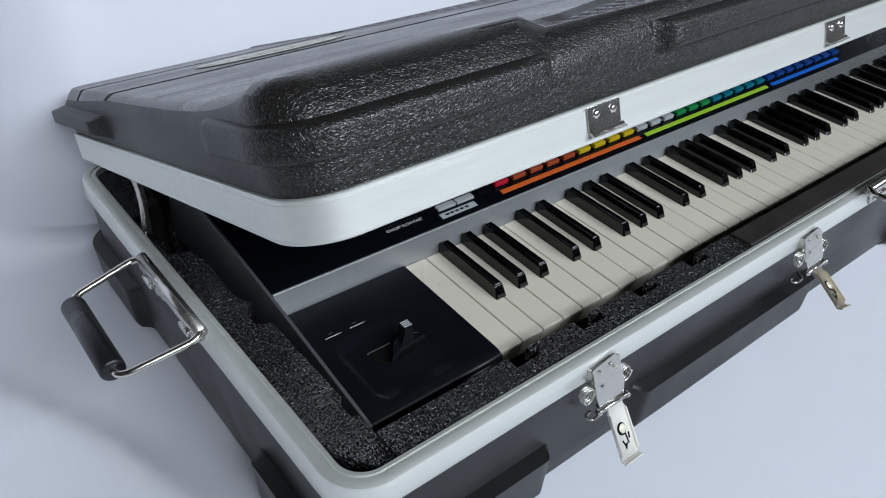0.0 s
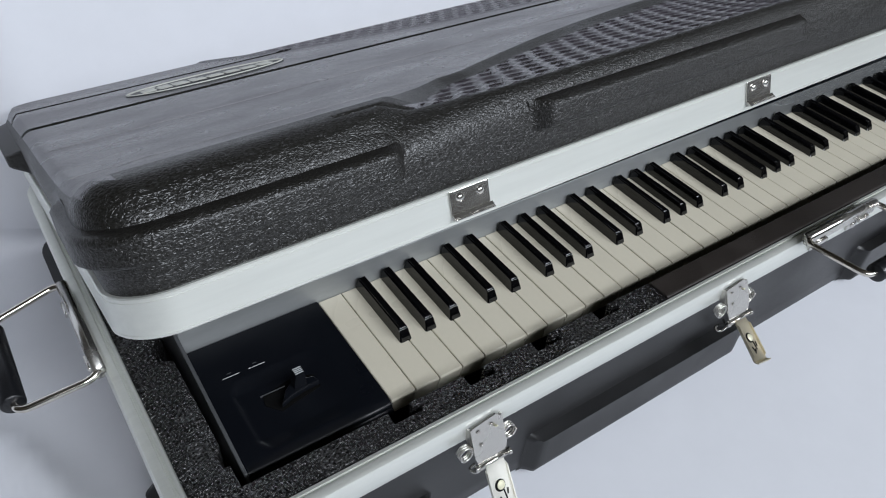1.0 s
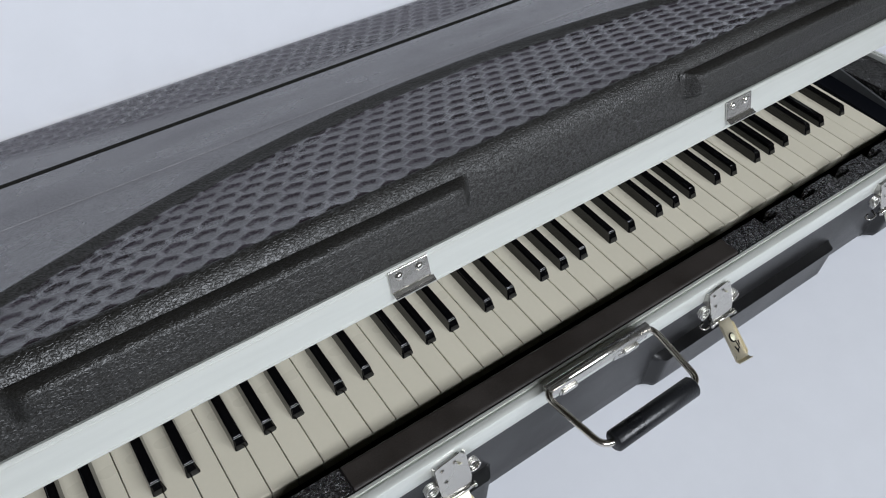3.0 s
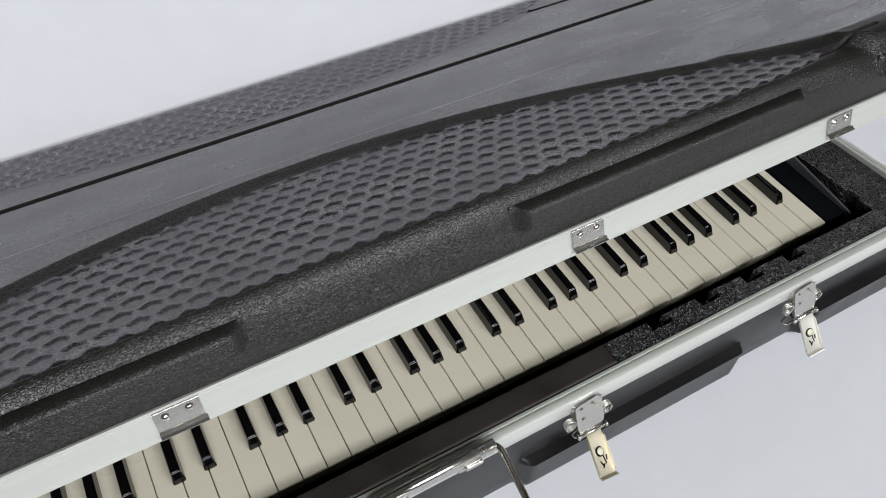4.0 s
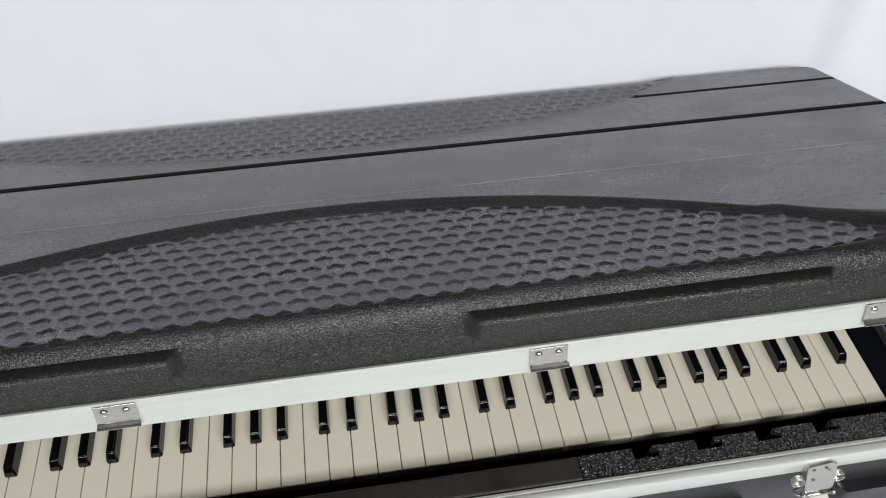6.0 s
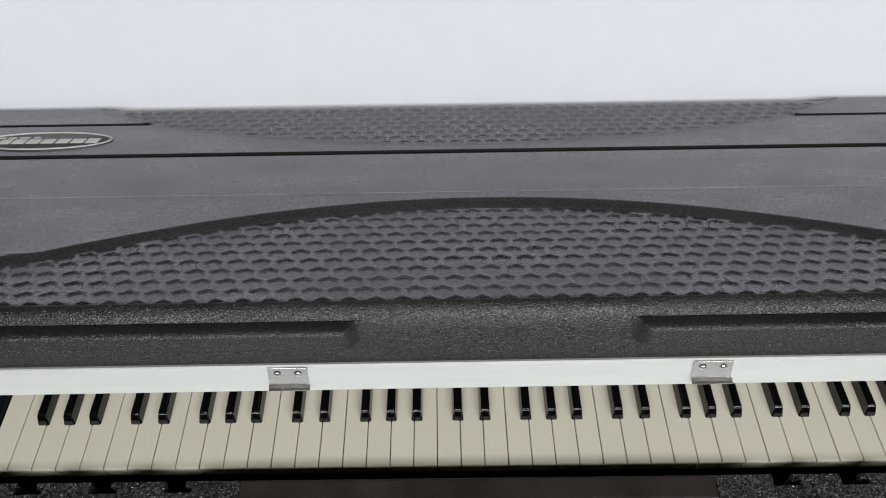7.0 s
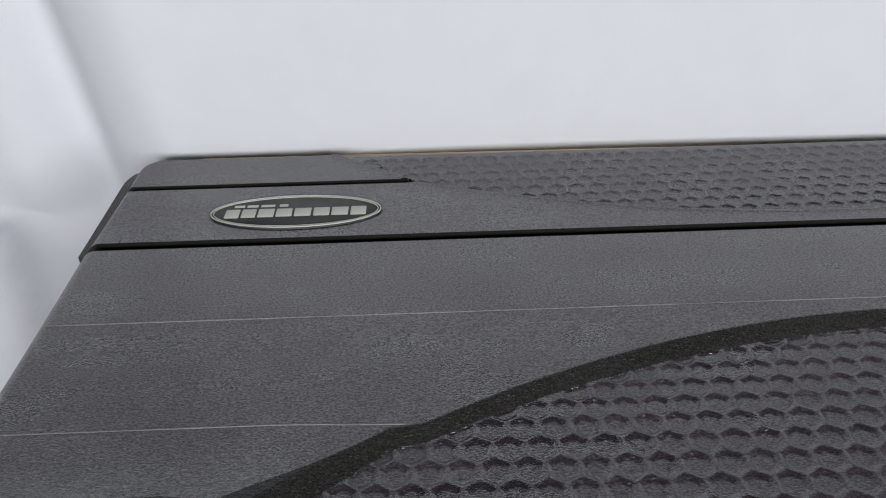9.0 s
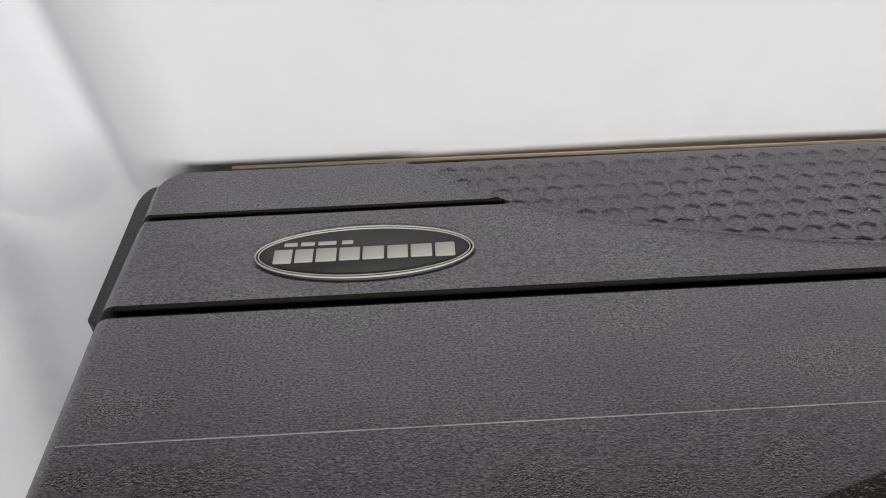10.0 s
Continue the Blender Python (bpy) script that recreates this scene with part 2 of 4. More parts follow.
def backdrop():
    """White cloth: the floor runs back, turns up in a soft curve and hangs behind the case in folds."""
    xs = np.concatenate([np.linspace(-1.5, -0.75, 14), np.linspace(-0.74, 1.9, 300), np.linspace(1.92, 2.6, 10)])
    rail = [(y, FLOOR_Z) for y in np.linspace(-1.0, -0.6, 8)] + [(y, FLOOR_Z) for y in np.linspace(-0.55, 0.48, 34)]
    rail += [(0.49 + 0.05 * math.sin(a), FLOOR_Z + 0.05 * (1 - math.cos(a))) for a in np.linspace(0.1, math.pi / 2, 9)]
    rail += [(0.54 + 0.03 * (z - 0.144), z) for z in np.linspace(0.17, 0.60, 20)]
    rail = np.array(rail)
    X, J = np.meshgrid(xs, np.arange(len(rail)), indexing="ij")
    Y, Z = rail[J, 0].copy(), rail[J, 1].copy()
    wall = np.clip((Z - FLOOR_Z) / 0.05, 0, 1)
    fold = 0 * X
    for x, width, depth, lean in ((-0.275, 0.032, 0.024, 0.05), (-0.36, 0.04, -0.014, 0.1), (1.43, 0.02, 0.02, -0.05), (1.53, 0.035, 0.014, -0.1), (-0.6, 0.05, 0.02, 0.1), (1.75, 0.05, 0.02, 0.0), (0.3, 0.25, 0.006, 0.0), (0.95, 0.3, 0.006, 0.0)):
        fold += depth * np.exp(-(((X - x - lean * (Z - 0.15)) / width) ** 2))
    Y += wall * fold
    # the cloth leans against the back of the case, and falls back beside it
    behind = np.clip((X + 0.30) / 0.16, 0, 1) * np.clip((1.30 - X) / 0.16, 0, 1)
    Y -= wall * 0.081 * behind * behind * (3 - 2 * behind)
    floor = (1 - wall) * np.clip((-0.205 - X) / 0.05, 0, 1)
    for x, y, turn, width, height in ((-0.30, 0.25, 0.45, 0.022, 0.022), (-0.37, 0.05, 0.25, 0.020, 0.020), (-0.29, -0.12, 0.75, 0.018, 0.014), (-0.46, 0.25, -0.25, 0.03, 0.03)):
        d = (X - x) * math.cos(turn) + (Y - y) * math.sin(turn)
        Z += floor * height * np.exp(-((d / width) ** 2))
    n = len(rail)
    verts = np.stack([X, Y, Z], -1).reshape(-1, 3).tolist()
    faces = [(i * n + j, (i + 1) * n + j, (i + 1) * n + j + 1, i * n + j + 1) for i in range(len(xs) - 1) for j in range(n - 1)]
    ob = new("backdrop", raw("backdrop", verts, faces, M_SHEET))
    tagged(ob, "white cloth spread on the floor and hung behind in soft folds", "backdrop", kind="structure")


backdrop()
structure("wall_back", box(-2.4, 3.4, 0.75, 0.85, FLOOR_Z - 0.1, 2.95), M_GREYWALL, "plain dark wall behind the hanging cloth", "wall")
structure("wall_left", box(-2.4, -2.3, -2.6, 0.75, FLOOR_Z - 0.1, 2.95), M_GREYWALL, "plain dark grey side wall", "wall")
structure("wall_right", box(3.3, 3.4, -2.6, 0.75, FLOOR_Z - 0.1, 2.95), M_GREYWALL, "plain dark grey side wall", "wall")
structure("ceiling", box(-2.4, 3.4, -2.6, 0.85, 2.95, 3.05), M_GREYWALL, "plain dim tan ceiling", "ceiling")
front = box(-2.4, -1.30, -2.6, -2.5, FLOOR_Z - 0.1, 2.95)
box(2.84, 3.4, -2.6, -2.5, FLOOR_Z - 0.1, 2.95, bm=front)
box(-1.30, 2.84, -2.6, -2.5, FLOOR_Z - 0.1, 1.66, bm=front)
box(-1.30, 2.84, -2.6, -2.5, 2.64, 2.95, bm=front)
structure("wall_front", front, M_GREYWALL, "plain dark grey wall with a wide window opening", "wall")
structure("floor", box(-2.4, 3.4, -2.6, 0.85, FLOOR_Z - 0.12, FLOOR_Z - 0.02), M_GREYWALL, "plain dark floor round the white cloth", "floor")

# added board: its tan colour stands in for a soft glow behind the lid
glow_strip = new("glow_board", mesh_of(box(-0.12, 1.11, 0.4570, 0.4620, FLOOR_Z + 0.001, 0.2420, 0.0024), "glow_board", material("tan_glow", (0.78, 0.62, 0.42), 0.55, vary=0.2, scale=20, stretch=(0.1, 1, 1)), False))
tagged(glow_strip, "pale tan board added on edge behind the case for a tan glow", "board")

# ---- the case ----
X0, X1, CX = -0.179, 1.170, 0.492          # ends of the base, middle of the lid's pattern
LX0, LX1 = -0.175, 1.161                   # ends of the lid
Y0, DEPTH, BASE_DEPTH = -0.059, 0.483, 0.503    # front of the base, depth of lid and base
RIM_Z, BAND = 0.1765, 0.0225                # top of the base's frame, height of its band
LID_BAND, BULGE = 0.0250, 0.0030            # height of the lid's band, and how far the lid's shell swells past it
TILT = 20.5                                # how far the lid stands open, degrees
LID = LEANING @ pose(0, -0.0185, 0.3355, -TILT) @ pose(0, 0, 0, 0, -0.4)      # the lid's own axes: x along, y to the back, z up from its rim
CORNER = 0.031

case = thing("keyboard_flight_case", (CX, Y0 + BASE_DEPTH / 2, FLOOR_Z), "long black grained plastic flight case with aluminium frame, lid ajar", "flight case")

BUMPERS = ((0.0985, 0.3915), (0.592, 0.889))


def bumper_line(loop, d):
    """The place and outward normal at a distance along a closed loop."""
    d = d % loop_length(loop)
    for a, b in zip(loop, loop[1:] + loop[:1]):
        step = math.hypot(b[0] - a[0], b[1] - a[1])
        if d <= step and step > 0:
            f = d / step
            nx, ny = a[2] + (b[2] - a[2]) * f, a[3] + (b[3] - a[3]) * f
            size = math.hypot(nx, ny)
            return a[0] + (b[0] - a[0]) * f, a[1] + (b[1] - a[1]) * f, nx / size, ny / size
        d -= step
    return loop[0]


def bumper(name, loop, first, last, low, high, height, mat, parent, m=Matrix(), wall=lambda z: 0.0, end=0.013, top=0.0035, bottom=0.010, flush=1.0):
    """A bumper moulded out of a wall along a stretch of its loop: crisp above, sloped and rounded at its ends, running out softly below."""
    cols = [first + end * k / 6 for k in range(6)]
    inner = last - first - 2 * end
    count = max(2, int(inner / 0.006))
    cols += [first + end + inner * k / count for k in range(count + 1)]
    cols += [last - end + end * k / 6 for k in range(1, 7)]
    rows = [low + (high - top - low) * k / 10 for k in range(10)] + [high - top + top * k / 4 for k in range(5)]
    ease = lambda v: min(1.0, max(0.0, v)) ** 2 * (3 - 2 * min(1.0, max(0.0, v)))
    verts = []
    for d in cols:
        x, y, nx, ny = bumper_line(loop, d)
        side = min(d - first, last - d) / end
        reach = flush + (1 - flush) * abs(ny)
        for z in rows:
            up, down = (high - z) / top, (z - low) / bottom
            corner = 1 - math.hypot(max(0.0, 1 - side), max(0.0, 1 - min(up * 0.5 + 0.5 * (up > 1), 1)) * 0.6)
            o = wall(z) - 0.0015 + (height * reach + 0.0015) * min(ease(side), ease(corner) if up < 1 else 1.0, min(1.0, up), ease(down))
            verts.append((x + nx * o, y + ny * o, z))
    k = len(rows)
    faces = [(i * k + r, (i + 1) * k + r, (i + 1) * k + r + 1, i * k + r + 1) for i in range(len(cols) - 1) for r in range(k - 1)]
    part(name, soften(raw(name, verts, faces, mat), 62), None, parent, "", m)


def loop_length(loop):
    return sum((Vector(loop[(i + 1) % len(loop)][:2]) - Vector(p[:2])).length for i, p in enumerate(loop))


def marks(x0, x1, y0, y1, r):
    """Distances along a rounded loop, which starts on the left at the front corner: the front's start, the right side's start, its length, the back's start."""
    arc = math.pi / 2 * r
    right = arc + (x1 - x0 - 2 * r) + arc
    side = y1 - y0 - 2 * r
    return (lambda x: arc + x - x0 - r), right, side, right + side + arc


def base():
    loop = round_loop(X0, X1, Y0, Y0 + BASE_DEPTH, CORNER)
    wall = [(-0.001, RIM_Z - BAND + 0.002), (-0.001, 0.140), (-0.002, 0.112), (-0.005, 0.070), (-0.006, FLOOR_Z + 0.008), (-0.010, FLOOR_Z + 0.002), (-0.018, FLOOR_Z)]
    v, f = sweep(loop, wall, closed_profile=False)
    n, k = len(loop), len(wall)
    f = flipped(f)
    f.append(tuple(i * k + k - 1 for i in range(n))[::-1])
    shell = part("base_shell", soften(raw("base_shell", v, f, M_SMOOTH), 35), None, case, "smooth black plastic tray of the base")
    total = loop_length(loop)
    on_front, right, side, back = marks(X0, X1, Y0, Y0 + BASE_DEPTH, CORNER)
    stretches = [(on_front(a), on_front(b)) for a, b in BUMPERS]
    stretches += [(-0.105, on_front(0.004)), (on_front(0.985), right + 0.105), (right + side - 0.10, back + 0.12), (total - side - CORNER * 1.57 - 0.12, total - side + 0.10)]
    slope = lambda z: -0.002 - 0.004 * (0.105 - z) / 0.055
    for a, b in stretches:
        bumper("bumper", loop, a, b, FLOOR_Z + 0.001, 0.1015, 0.0115, M_SMOOTH, shell, wall=slope, top=0.003, bottom=0.007)
    # the lining of the inside
    inner = round_loop(X0 + 0.0115, X1 - 0.0115, Y0 + 0.0115, Y0 + BASE_DEPTH - 0.0115, CORNER - 0.0115)
    v, f = sweep(inner, [(0, RIM_Z - 0.01), (0, FLOOR_Z + 0.012)], closed_profile=False)
    f.append(tuple(i * 2 + 1 for i in range(len(inner))))
    part("inner_lining", raw("inner_lining", v, f, M_STRIP), None, case)
    frame_profile = [(0.0, RIM_Z - BAND), (0.0025, RIM_Z - BAND), (0.0030, RIM_Z - BAND + 0.001), (0.0030, RIM_Z - 0.004), (0.0018, RIM_Z - 0.0012), (-0.001, RIM_Z),
                     (-0.0050, RIM_Z), (-0.0056, RIM_Z - 0.0020), (-0.0072, RIM_Z - 0.0020), (-0.0078, RIM_Z - 0.0004), (-0.0102, RIM_Z - 0.0004), (-0.0113, RIM_Z - 0.002), (-0.0113, RIM_Z - 0.012)]
    v, f = sweep(loop, frame_profile, closed_profile=False)
    part("base_frame", soften(raw("base_frame", v, f, M_ALU), 40), None, case, "satin aluminium frame round the base")


base()


def crest(x):
    """1 near the lid's ends, where the top rolls over the front in one broad curve; 0 between."""
    c = np.clip((np.abs(x - CX) - 0.435) / 0.10, 0, 1)
    return c * c * (3 - 2 * c)


def lid_height(x, u):
    """Height of the moulded lid top over its rim for arrays of places: with its hollows, and without."""
    dx = np.abs(x - CX)
    plateau = 0.0665 + 0.0165 * np.exp(-np.clip(u - 0.036, 0, 1) / 0.045) - 0.006 * np.clip(u - 0.3, 0, 1)
    # front field of hollows, under an arched step
    arch = np.where(dx < 0.379, 0.1970 - 0.668 * dx**2, np.where(dx < 0.402, 0.1010 - 0.14 * (dx - 0.379), 0.0978 - 0.64 * (dx - 0.402)))
    arch = np.maximum(arch, 0.036) - 0.036 * crest(x)      # the step runs out towards the ends
    wide = 0.014 + 0.012 * np.clip((dx - 0.39) / 0.07, 0, 1)
    step = np.clip((arch - u) / wide, 0, 1)
    step = step + 0.35 * (step * step * (3 - 2 * step) - step)
    ledge = 0.0675 - 0.040 * np.clip(u - 0.03, 0, 0.14) + 0.007 * np.exp(-np.clip(u - 0.0225, 0, 1) / 0.045)
    z = plateau + (ledge - plateau) * step
    plain = z.copy()
    # rear field, inside a lower arch
    rear = np.where(dx < 0.382, 0.334 + 0.505 * dx**2, 0.4077 + 0.76 * (dx - 0.382))
    back = np.clip((u - rear) / 0.005, 0, 1)
    z = z - 0.0026 * back * back * (3 - 2 * back)
    z += 0.0013 * np.exp(-(((u - rear) / 0.0030) ** 2))
    # hollows in a honeycomb
    pitch, row = 0.0199, 0.0157
    best = np.full(x.shape, 99.0)
    nearest_u = np.zeros(x.shape)
    nearest_x = np.zeros(x.shape)
    base_row = np.floor((u - 0.0315) / row)
    for dr in (0, 1):
        r = base_row + dr
        shift = (np.mod(r, 2)) * 0.5
        c = np.round((x - CX) / pitch - shift)
        cx, cu = CX + (c + shift) * pitch, 0.0315 + r * row
        ax, au = np.abs(x - cx) / pitch, np.abs(u - cu) * 1.1 / pitch
        d = 1.2 * np.maximum(ax, 0.5 * ax + 0.866 * au) + 0.8 * np.hypot(ax, au) * 0.93
        take = d < best
        best = np.where(take, d, best)
        nearest_u = np.where(take, cu, nearest_u)
        nearest_x = np.where(take, cx, nearest_x)
    ndx = np.abs(nearest_x - CX)
    narch = np.where(ndx < 0.379, 0.1970 - 0.668 * ndx**2, np.where(ndx < 0.402, 0.1010 - 0.14 * (ndx - 0.379), 0.0978 - 0.64 * (ndx - 0.402)))
    nrear = np.where(ndx < 0.382, 0.334 + 0.505 * ndx**2, 0.4077 + 0.76 * (ndx - 0.382))
    live = ((nearest_u > 0.026) & (nearest_u < narch - 0.012)) | (nearest_u > nrear - 0.002)
    live = live & (nearest_u < DEPTH - 0.012) & ((ndx < 0.462) | (nearest_u > 0.2))
    hollow = np.clip((0.985 - best) / np.where(nearest_u > 0.25, 0.36, 0.42), 0, 1)
    hollow = hollow * hollow * (3 - 2 * hollow)
    front_field = np.clip((arch - wide - u) / 0.0025, 0, 1)
    rear_field = np.clip((u - rear - 0.0035) / 0.0025, 0, 1)
    z = z - np.where(live, (0.0018 * front_field + 0.0020 * rear_field) * hollow, 0)
    # a crease along the foot of the front field
    z = z - 0.0022 * np.exp(-(((u - 0.0225) / 0.0022) ** 2)) * (dx < 0.52)
    # grooves
    ends = np.clip((x - LX0 - 0.009) / 0.004, 0, 1) * np.clip((LX1 - 0.009 - x) / 0.004, 0, 1)
    z = z - 0.0066 * ends * np.clip((0.0044 - np.abs(u - 0.3128)) / 0.0012, 0, 1)
    z = z - 0.0054 * ends * np.clip((0.0031 - np.abs(u - 0.4125)) / 0.0012, 0, 1) * (u < rear)
    # the seat of the badge
    e = np.hypot((x + 0.0010) / 0.0810, (u - 0.3615) / 0.0315)
    z = z - 0.0008 * np.clip((1 - e) / 0.03, 0, 1)
    return z, plain


def lean(x, u, plain):
    """The front of the lid top leans forward as it rises."""
    fade = np.clip((0.17 - u) / 0.12, 0, 1)
    moved = np.where(u < 0.0225, 0.56 * u, u - 1.1 * np.clip(plain - 0.0655, 0, 0.02) * fade)
    roll = np.clip((np.abs(x - CX) - 0.39) / 0.09, 0, 1)
    return u + (moved - u) * (1 - roll * roll * (3 - 2 * roll))


def lid():
    edge = 0.0225                            # radius of the upper edge
    nx, ny = 1640, 600
    x0, x1, u0, u1, round_by = LX0 - BULGE, LX1 + BULGE, -BULGE, DEPTH + BULGE, CORNER + BULGE
    xs = np.linspace(x0, x1, nx)
    us = np.linspace(u0, u1, ny)
    X, U = np.meshgrid(xs, us, indexing="ij")

    def plan(px, pu):
        """Rounds the plan's corners, keeping each point's distance from the wall; returns place, outward normal, inset."""
        mx, mu = np.clip(px, x0 + round_by, x1 - round_by), np.clip(pu, u0 + round_by, u1 - round_by)
        ox, ou = px - mx, pu - mu
        far = np.maximum(np.abs(ox), np.abs(ou))
        length = np.hypot(ox, ou)
        safe = np.where(length > 1e-9, length, 1)
        px, pu = mx + ox / safe * far, mu + ou / safe * far
        inset = round_by - far
        return px, pu, ox / safe, ou / safe, inset

    px, pu, nxx, nuu, inset = plan(X, U)
    side_edge = 0.013 + 0.009 * np.exp(-np.clip(pu, 0, 1) / 0.08)
    edge_x = side_edge + (edge + 0.0075 * crest(px) - side_edge) * np.clip(-nuu, 0, 1) ** 2 + 0.005 * np.clip(nuu, 0, 1) ** 2      # the front shoulder is the roundest
    theta = np.clip(1 - inset / edge_x, 0, 1) * math.pi / 4
    out = edge_x * np.sin(theta) - np.clip(edge_x - inset, 0, 1)
    top, plain = lid_height(px, pu)
    px2, pu2 = px + nxx * out, lean(px, pu + nuu * out, plain)
    fade = np.clip(inset / edge_x, 0, 1)
    ground = plain - 0.0049 * np.clip((pu - 0.30) / 0.12, 0, 1)
    z = ground + (top - ground) * np.clip(fade * 1.3, 0, 1) - edge_x * (1 - np.cos(theta))
    verts = np.stack([px2, pu2, z], -1).reshape(-1, 3).tolist()
    faces = [(i * ny + j, (i + 1) * ny + j, (i + 1) * ny + j + 1, i * ny + j + 1) for i in range(nx - 1) for j in range(ny - 1)]
    me = raw("lid_top", verts, faces, M_TOP)
    me.materials.append(M_GRAIN)
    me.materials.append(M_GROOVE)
    fu, fx = pu[:-1, :-1] + DEPTH / ny / 2, px[:-1, :-1]
    fdx = np.abs(fx - CX)
    frear = np.where(fdx < 0.382, 0.334 + 0.505 * fdx**2, 0.4077 + 0.76 * (fdx - 0.382))
    # groove faces and their lips, which take the finish with the shade in it
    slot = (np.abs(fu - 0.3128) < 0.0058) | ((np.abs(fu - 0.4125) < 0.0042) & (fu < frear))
    fstep = np.where(fdx < 0.379, 0.1970 - 0.668 * fdx**2, np.where(fdx < 0.402, 0.1010 - 0.14 * (fdx - 0.379), 0.0978 - 0.64 * (fdx - 0.402)))
    step_face = (fu < fstep - 0.0005) & (fu > fstep - 0.0150 - 0.012 * np.clip((fdx - 0.39) / 0.07, 0, 1)) & (fdx < 0.50)
    shoulder = step_face | ((inset[:-1, :-1] < 0.020) & (nuu[:-1, :-1] < -0.3)) | ((fu < 0.020 + 0.022 * crest(fx)) & (fdx < 0.645))
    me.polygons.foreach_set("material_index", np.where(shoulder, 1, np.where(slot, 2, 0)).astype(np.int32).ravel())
    me.set_sharp_from_angle(angle=radians(38))
    skin = part("lid_top", me, None, case, "black moulded lid top with honeycomb fields and grooves", LID)
    # two thin raised mould lines, in paler plastic
    for u, a, b in ((0.2095, LX0 + 0.008, LX1 - 0.008), (0.1005, LX0 + 0.008, CX - 0.392), (0.1005, CX + 0.392, LX1 - 0.008)):
        rows = []
        for x in np.linspace(a, b, 60):
            h, flat = lid_height(np.array([x]), np.array([u]))
            h, v0 = float(h[0]), float(lean(np.array([x]), np.array([u]), flat)[0])
            rows.append([(x, v0 - 0.0007, h - 0.0006), (x, v0 - 0.0004, h + 0.0004), (x, v0 + 0.0004, h + 0.0004), (x, v0 + 0.0007, h - 0.0006)])
        v = [p for r in rows for p in r]
        f = [(i * 4 + k, (i + 1) * 4 + k, (i + 1) * 4 + k + 1, i * 4 + k + 1) for i in range(59) for k in range(3)]
        part("mould_line", raw("mould_line", v, f, M_PALE_LINE), None, skin, "thin pale mould line", LID)
    # walls of the lid, from the rounded edge down to the frame
    ring = [(i, 0) for i in range(nx)] + [(nx - 1, j) for j in range(1, ny)] + [(i, ny - 1) for i in range(nx - 2, -1, -1)] + [(0, j) for j in range(ny - 2, 0, -1)]
    levels = 11
    wall_v, wall_f = [], []
    for i, j in ring:
        r = edge_x[i, j]
        for k in range(levels):
            a = math.pi / 4 * (1 + min(1, k / 5))
            o = r * math.sin(a) - r
            h = ground[i, j] - r * (1 - math.cos(a))
            if k > 5:
                s = (k - 5) / (levels - 6)
                o, h = -BULGE * 1.2 * s * s, h + (LID_BAND - 0.003 - h) * s
            s = max(0.0, (k - 5) / (levels - 6))
            v0 = pu[i, j] + nuu[i, j] * o
            v1 = float(lean(px[i:i + 1, j], np.array([v0]), plain[i:i + 1, j])[0])
            wall_v.append((px[i, j] + nxx[i, j] * o, v1 + (v0 - v1) * s, h))
    n = len(ring)
    for i in range(n):
        j = (i + 1) % n
        for k in range(levels - 1):
            wall_f.append((i * levels + k, i * levels + k + 1, j * levels + k + 1, j * levels + k))
    loop = round_loop(x0, x1, u0, u1, round_by)
    total = loop_length(loop)
    shell = part("lid_shell", soften(raw("lid_shell", wall_v, wall_f, M_GRAIN), 50), None, case, "black pebble-grained lid wall with moulded bumpers", LID)
    on_front, right, side, back = marks(x0, x1, u0, u1, round_by)
    for a, b in BUMPERS:
        bumper("bumper", loop, on_front(a), on_front(b), 0.0425, 0.0640, 0.0104, M_GRAIN, shell, LID, end=0.013, top=0.0016, bottom=0.0030)
    for a, b in ((-0.062, on_front(0.003)), (on_front(0.985), right + 0.062)):
        bumper("bumper", loop, a, b, 0.0425, 0.0640, 0.0104, M_GRAIN, shell, LID, end=0.013, top=0.0016, bottom=0.0030, flush=0.6)
    for a, b in ((right + side - 0.140, right + side + 0.03), (total - side - 0.03, total - side + 0.140)):
        bumper("bumper", loop, a, b, 0.030, 0.0520, 0.0125, M_GRAIN, shell, LID)
    frame_profile = [(0.0, LID_BAND), (0.0022, LID_BAND), (0.0030, LID_BAND - 0.0008), (0.0030, LID_BAND - 0.0024), (0.0027, LID_BAND - 0.0026), (0.0027, LID_BAND - 0.0029), (0.0030, LID_BAND - 0.0031), (0.0030, 0.0029), (0.0027, 0.0027), (0.0027, 0.0024), (0.0030, 0.0022), (0.0030, 0.0008), (0.0022, 0.0), (-0.006, 0.0), (-0.012, 0.003), (-0.012, LID_BAND)]
    v, f = sweep(round_loop(LX0, LX1, 0, DEPTH, CORNER), frame_profile)
    part("lid_frame", soften(raw("lid_frame", v, f, M_ALU), 40), None, case, "satin aluminium frame round the lid", LID)
    inner = round_loop(LX0 + 0.011, LX1 - 0.011, 0.011, DEPTH - 0.011, CORNER - 0.011)
    bm = bmesh.new()
    bm.faces.new([bm.verts.new((p[0], p[1], 0.010)) for p in inner][::-1])
    part("lid_lining", bm, M_STRIP, case, "black foam lining inside the lid", LID)


lid()


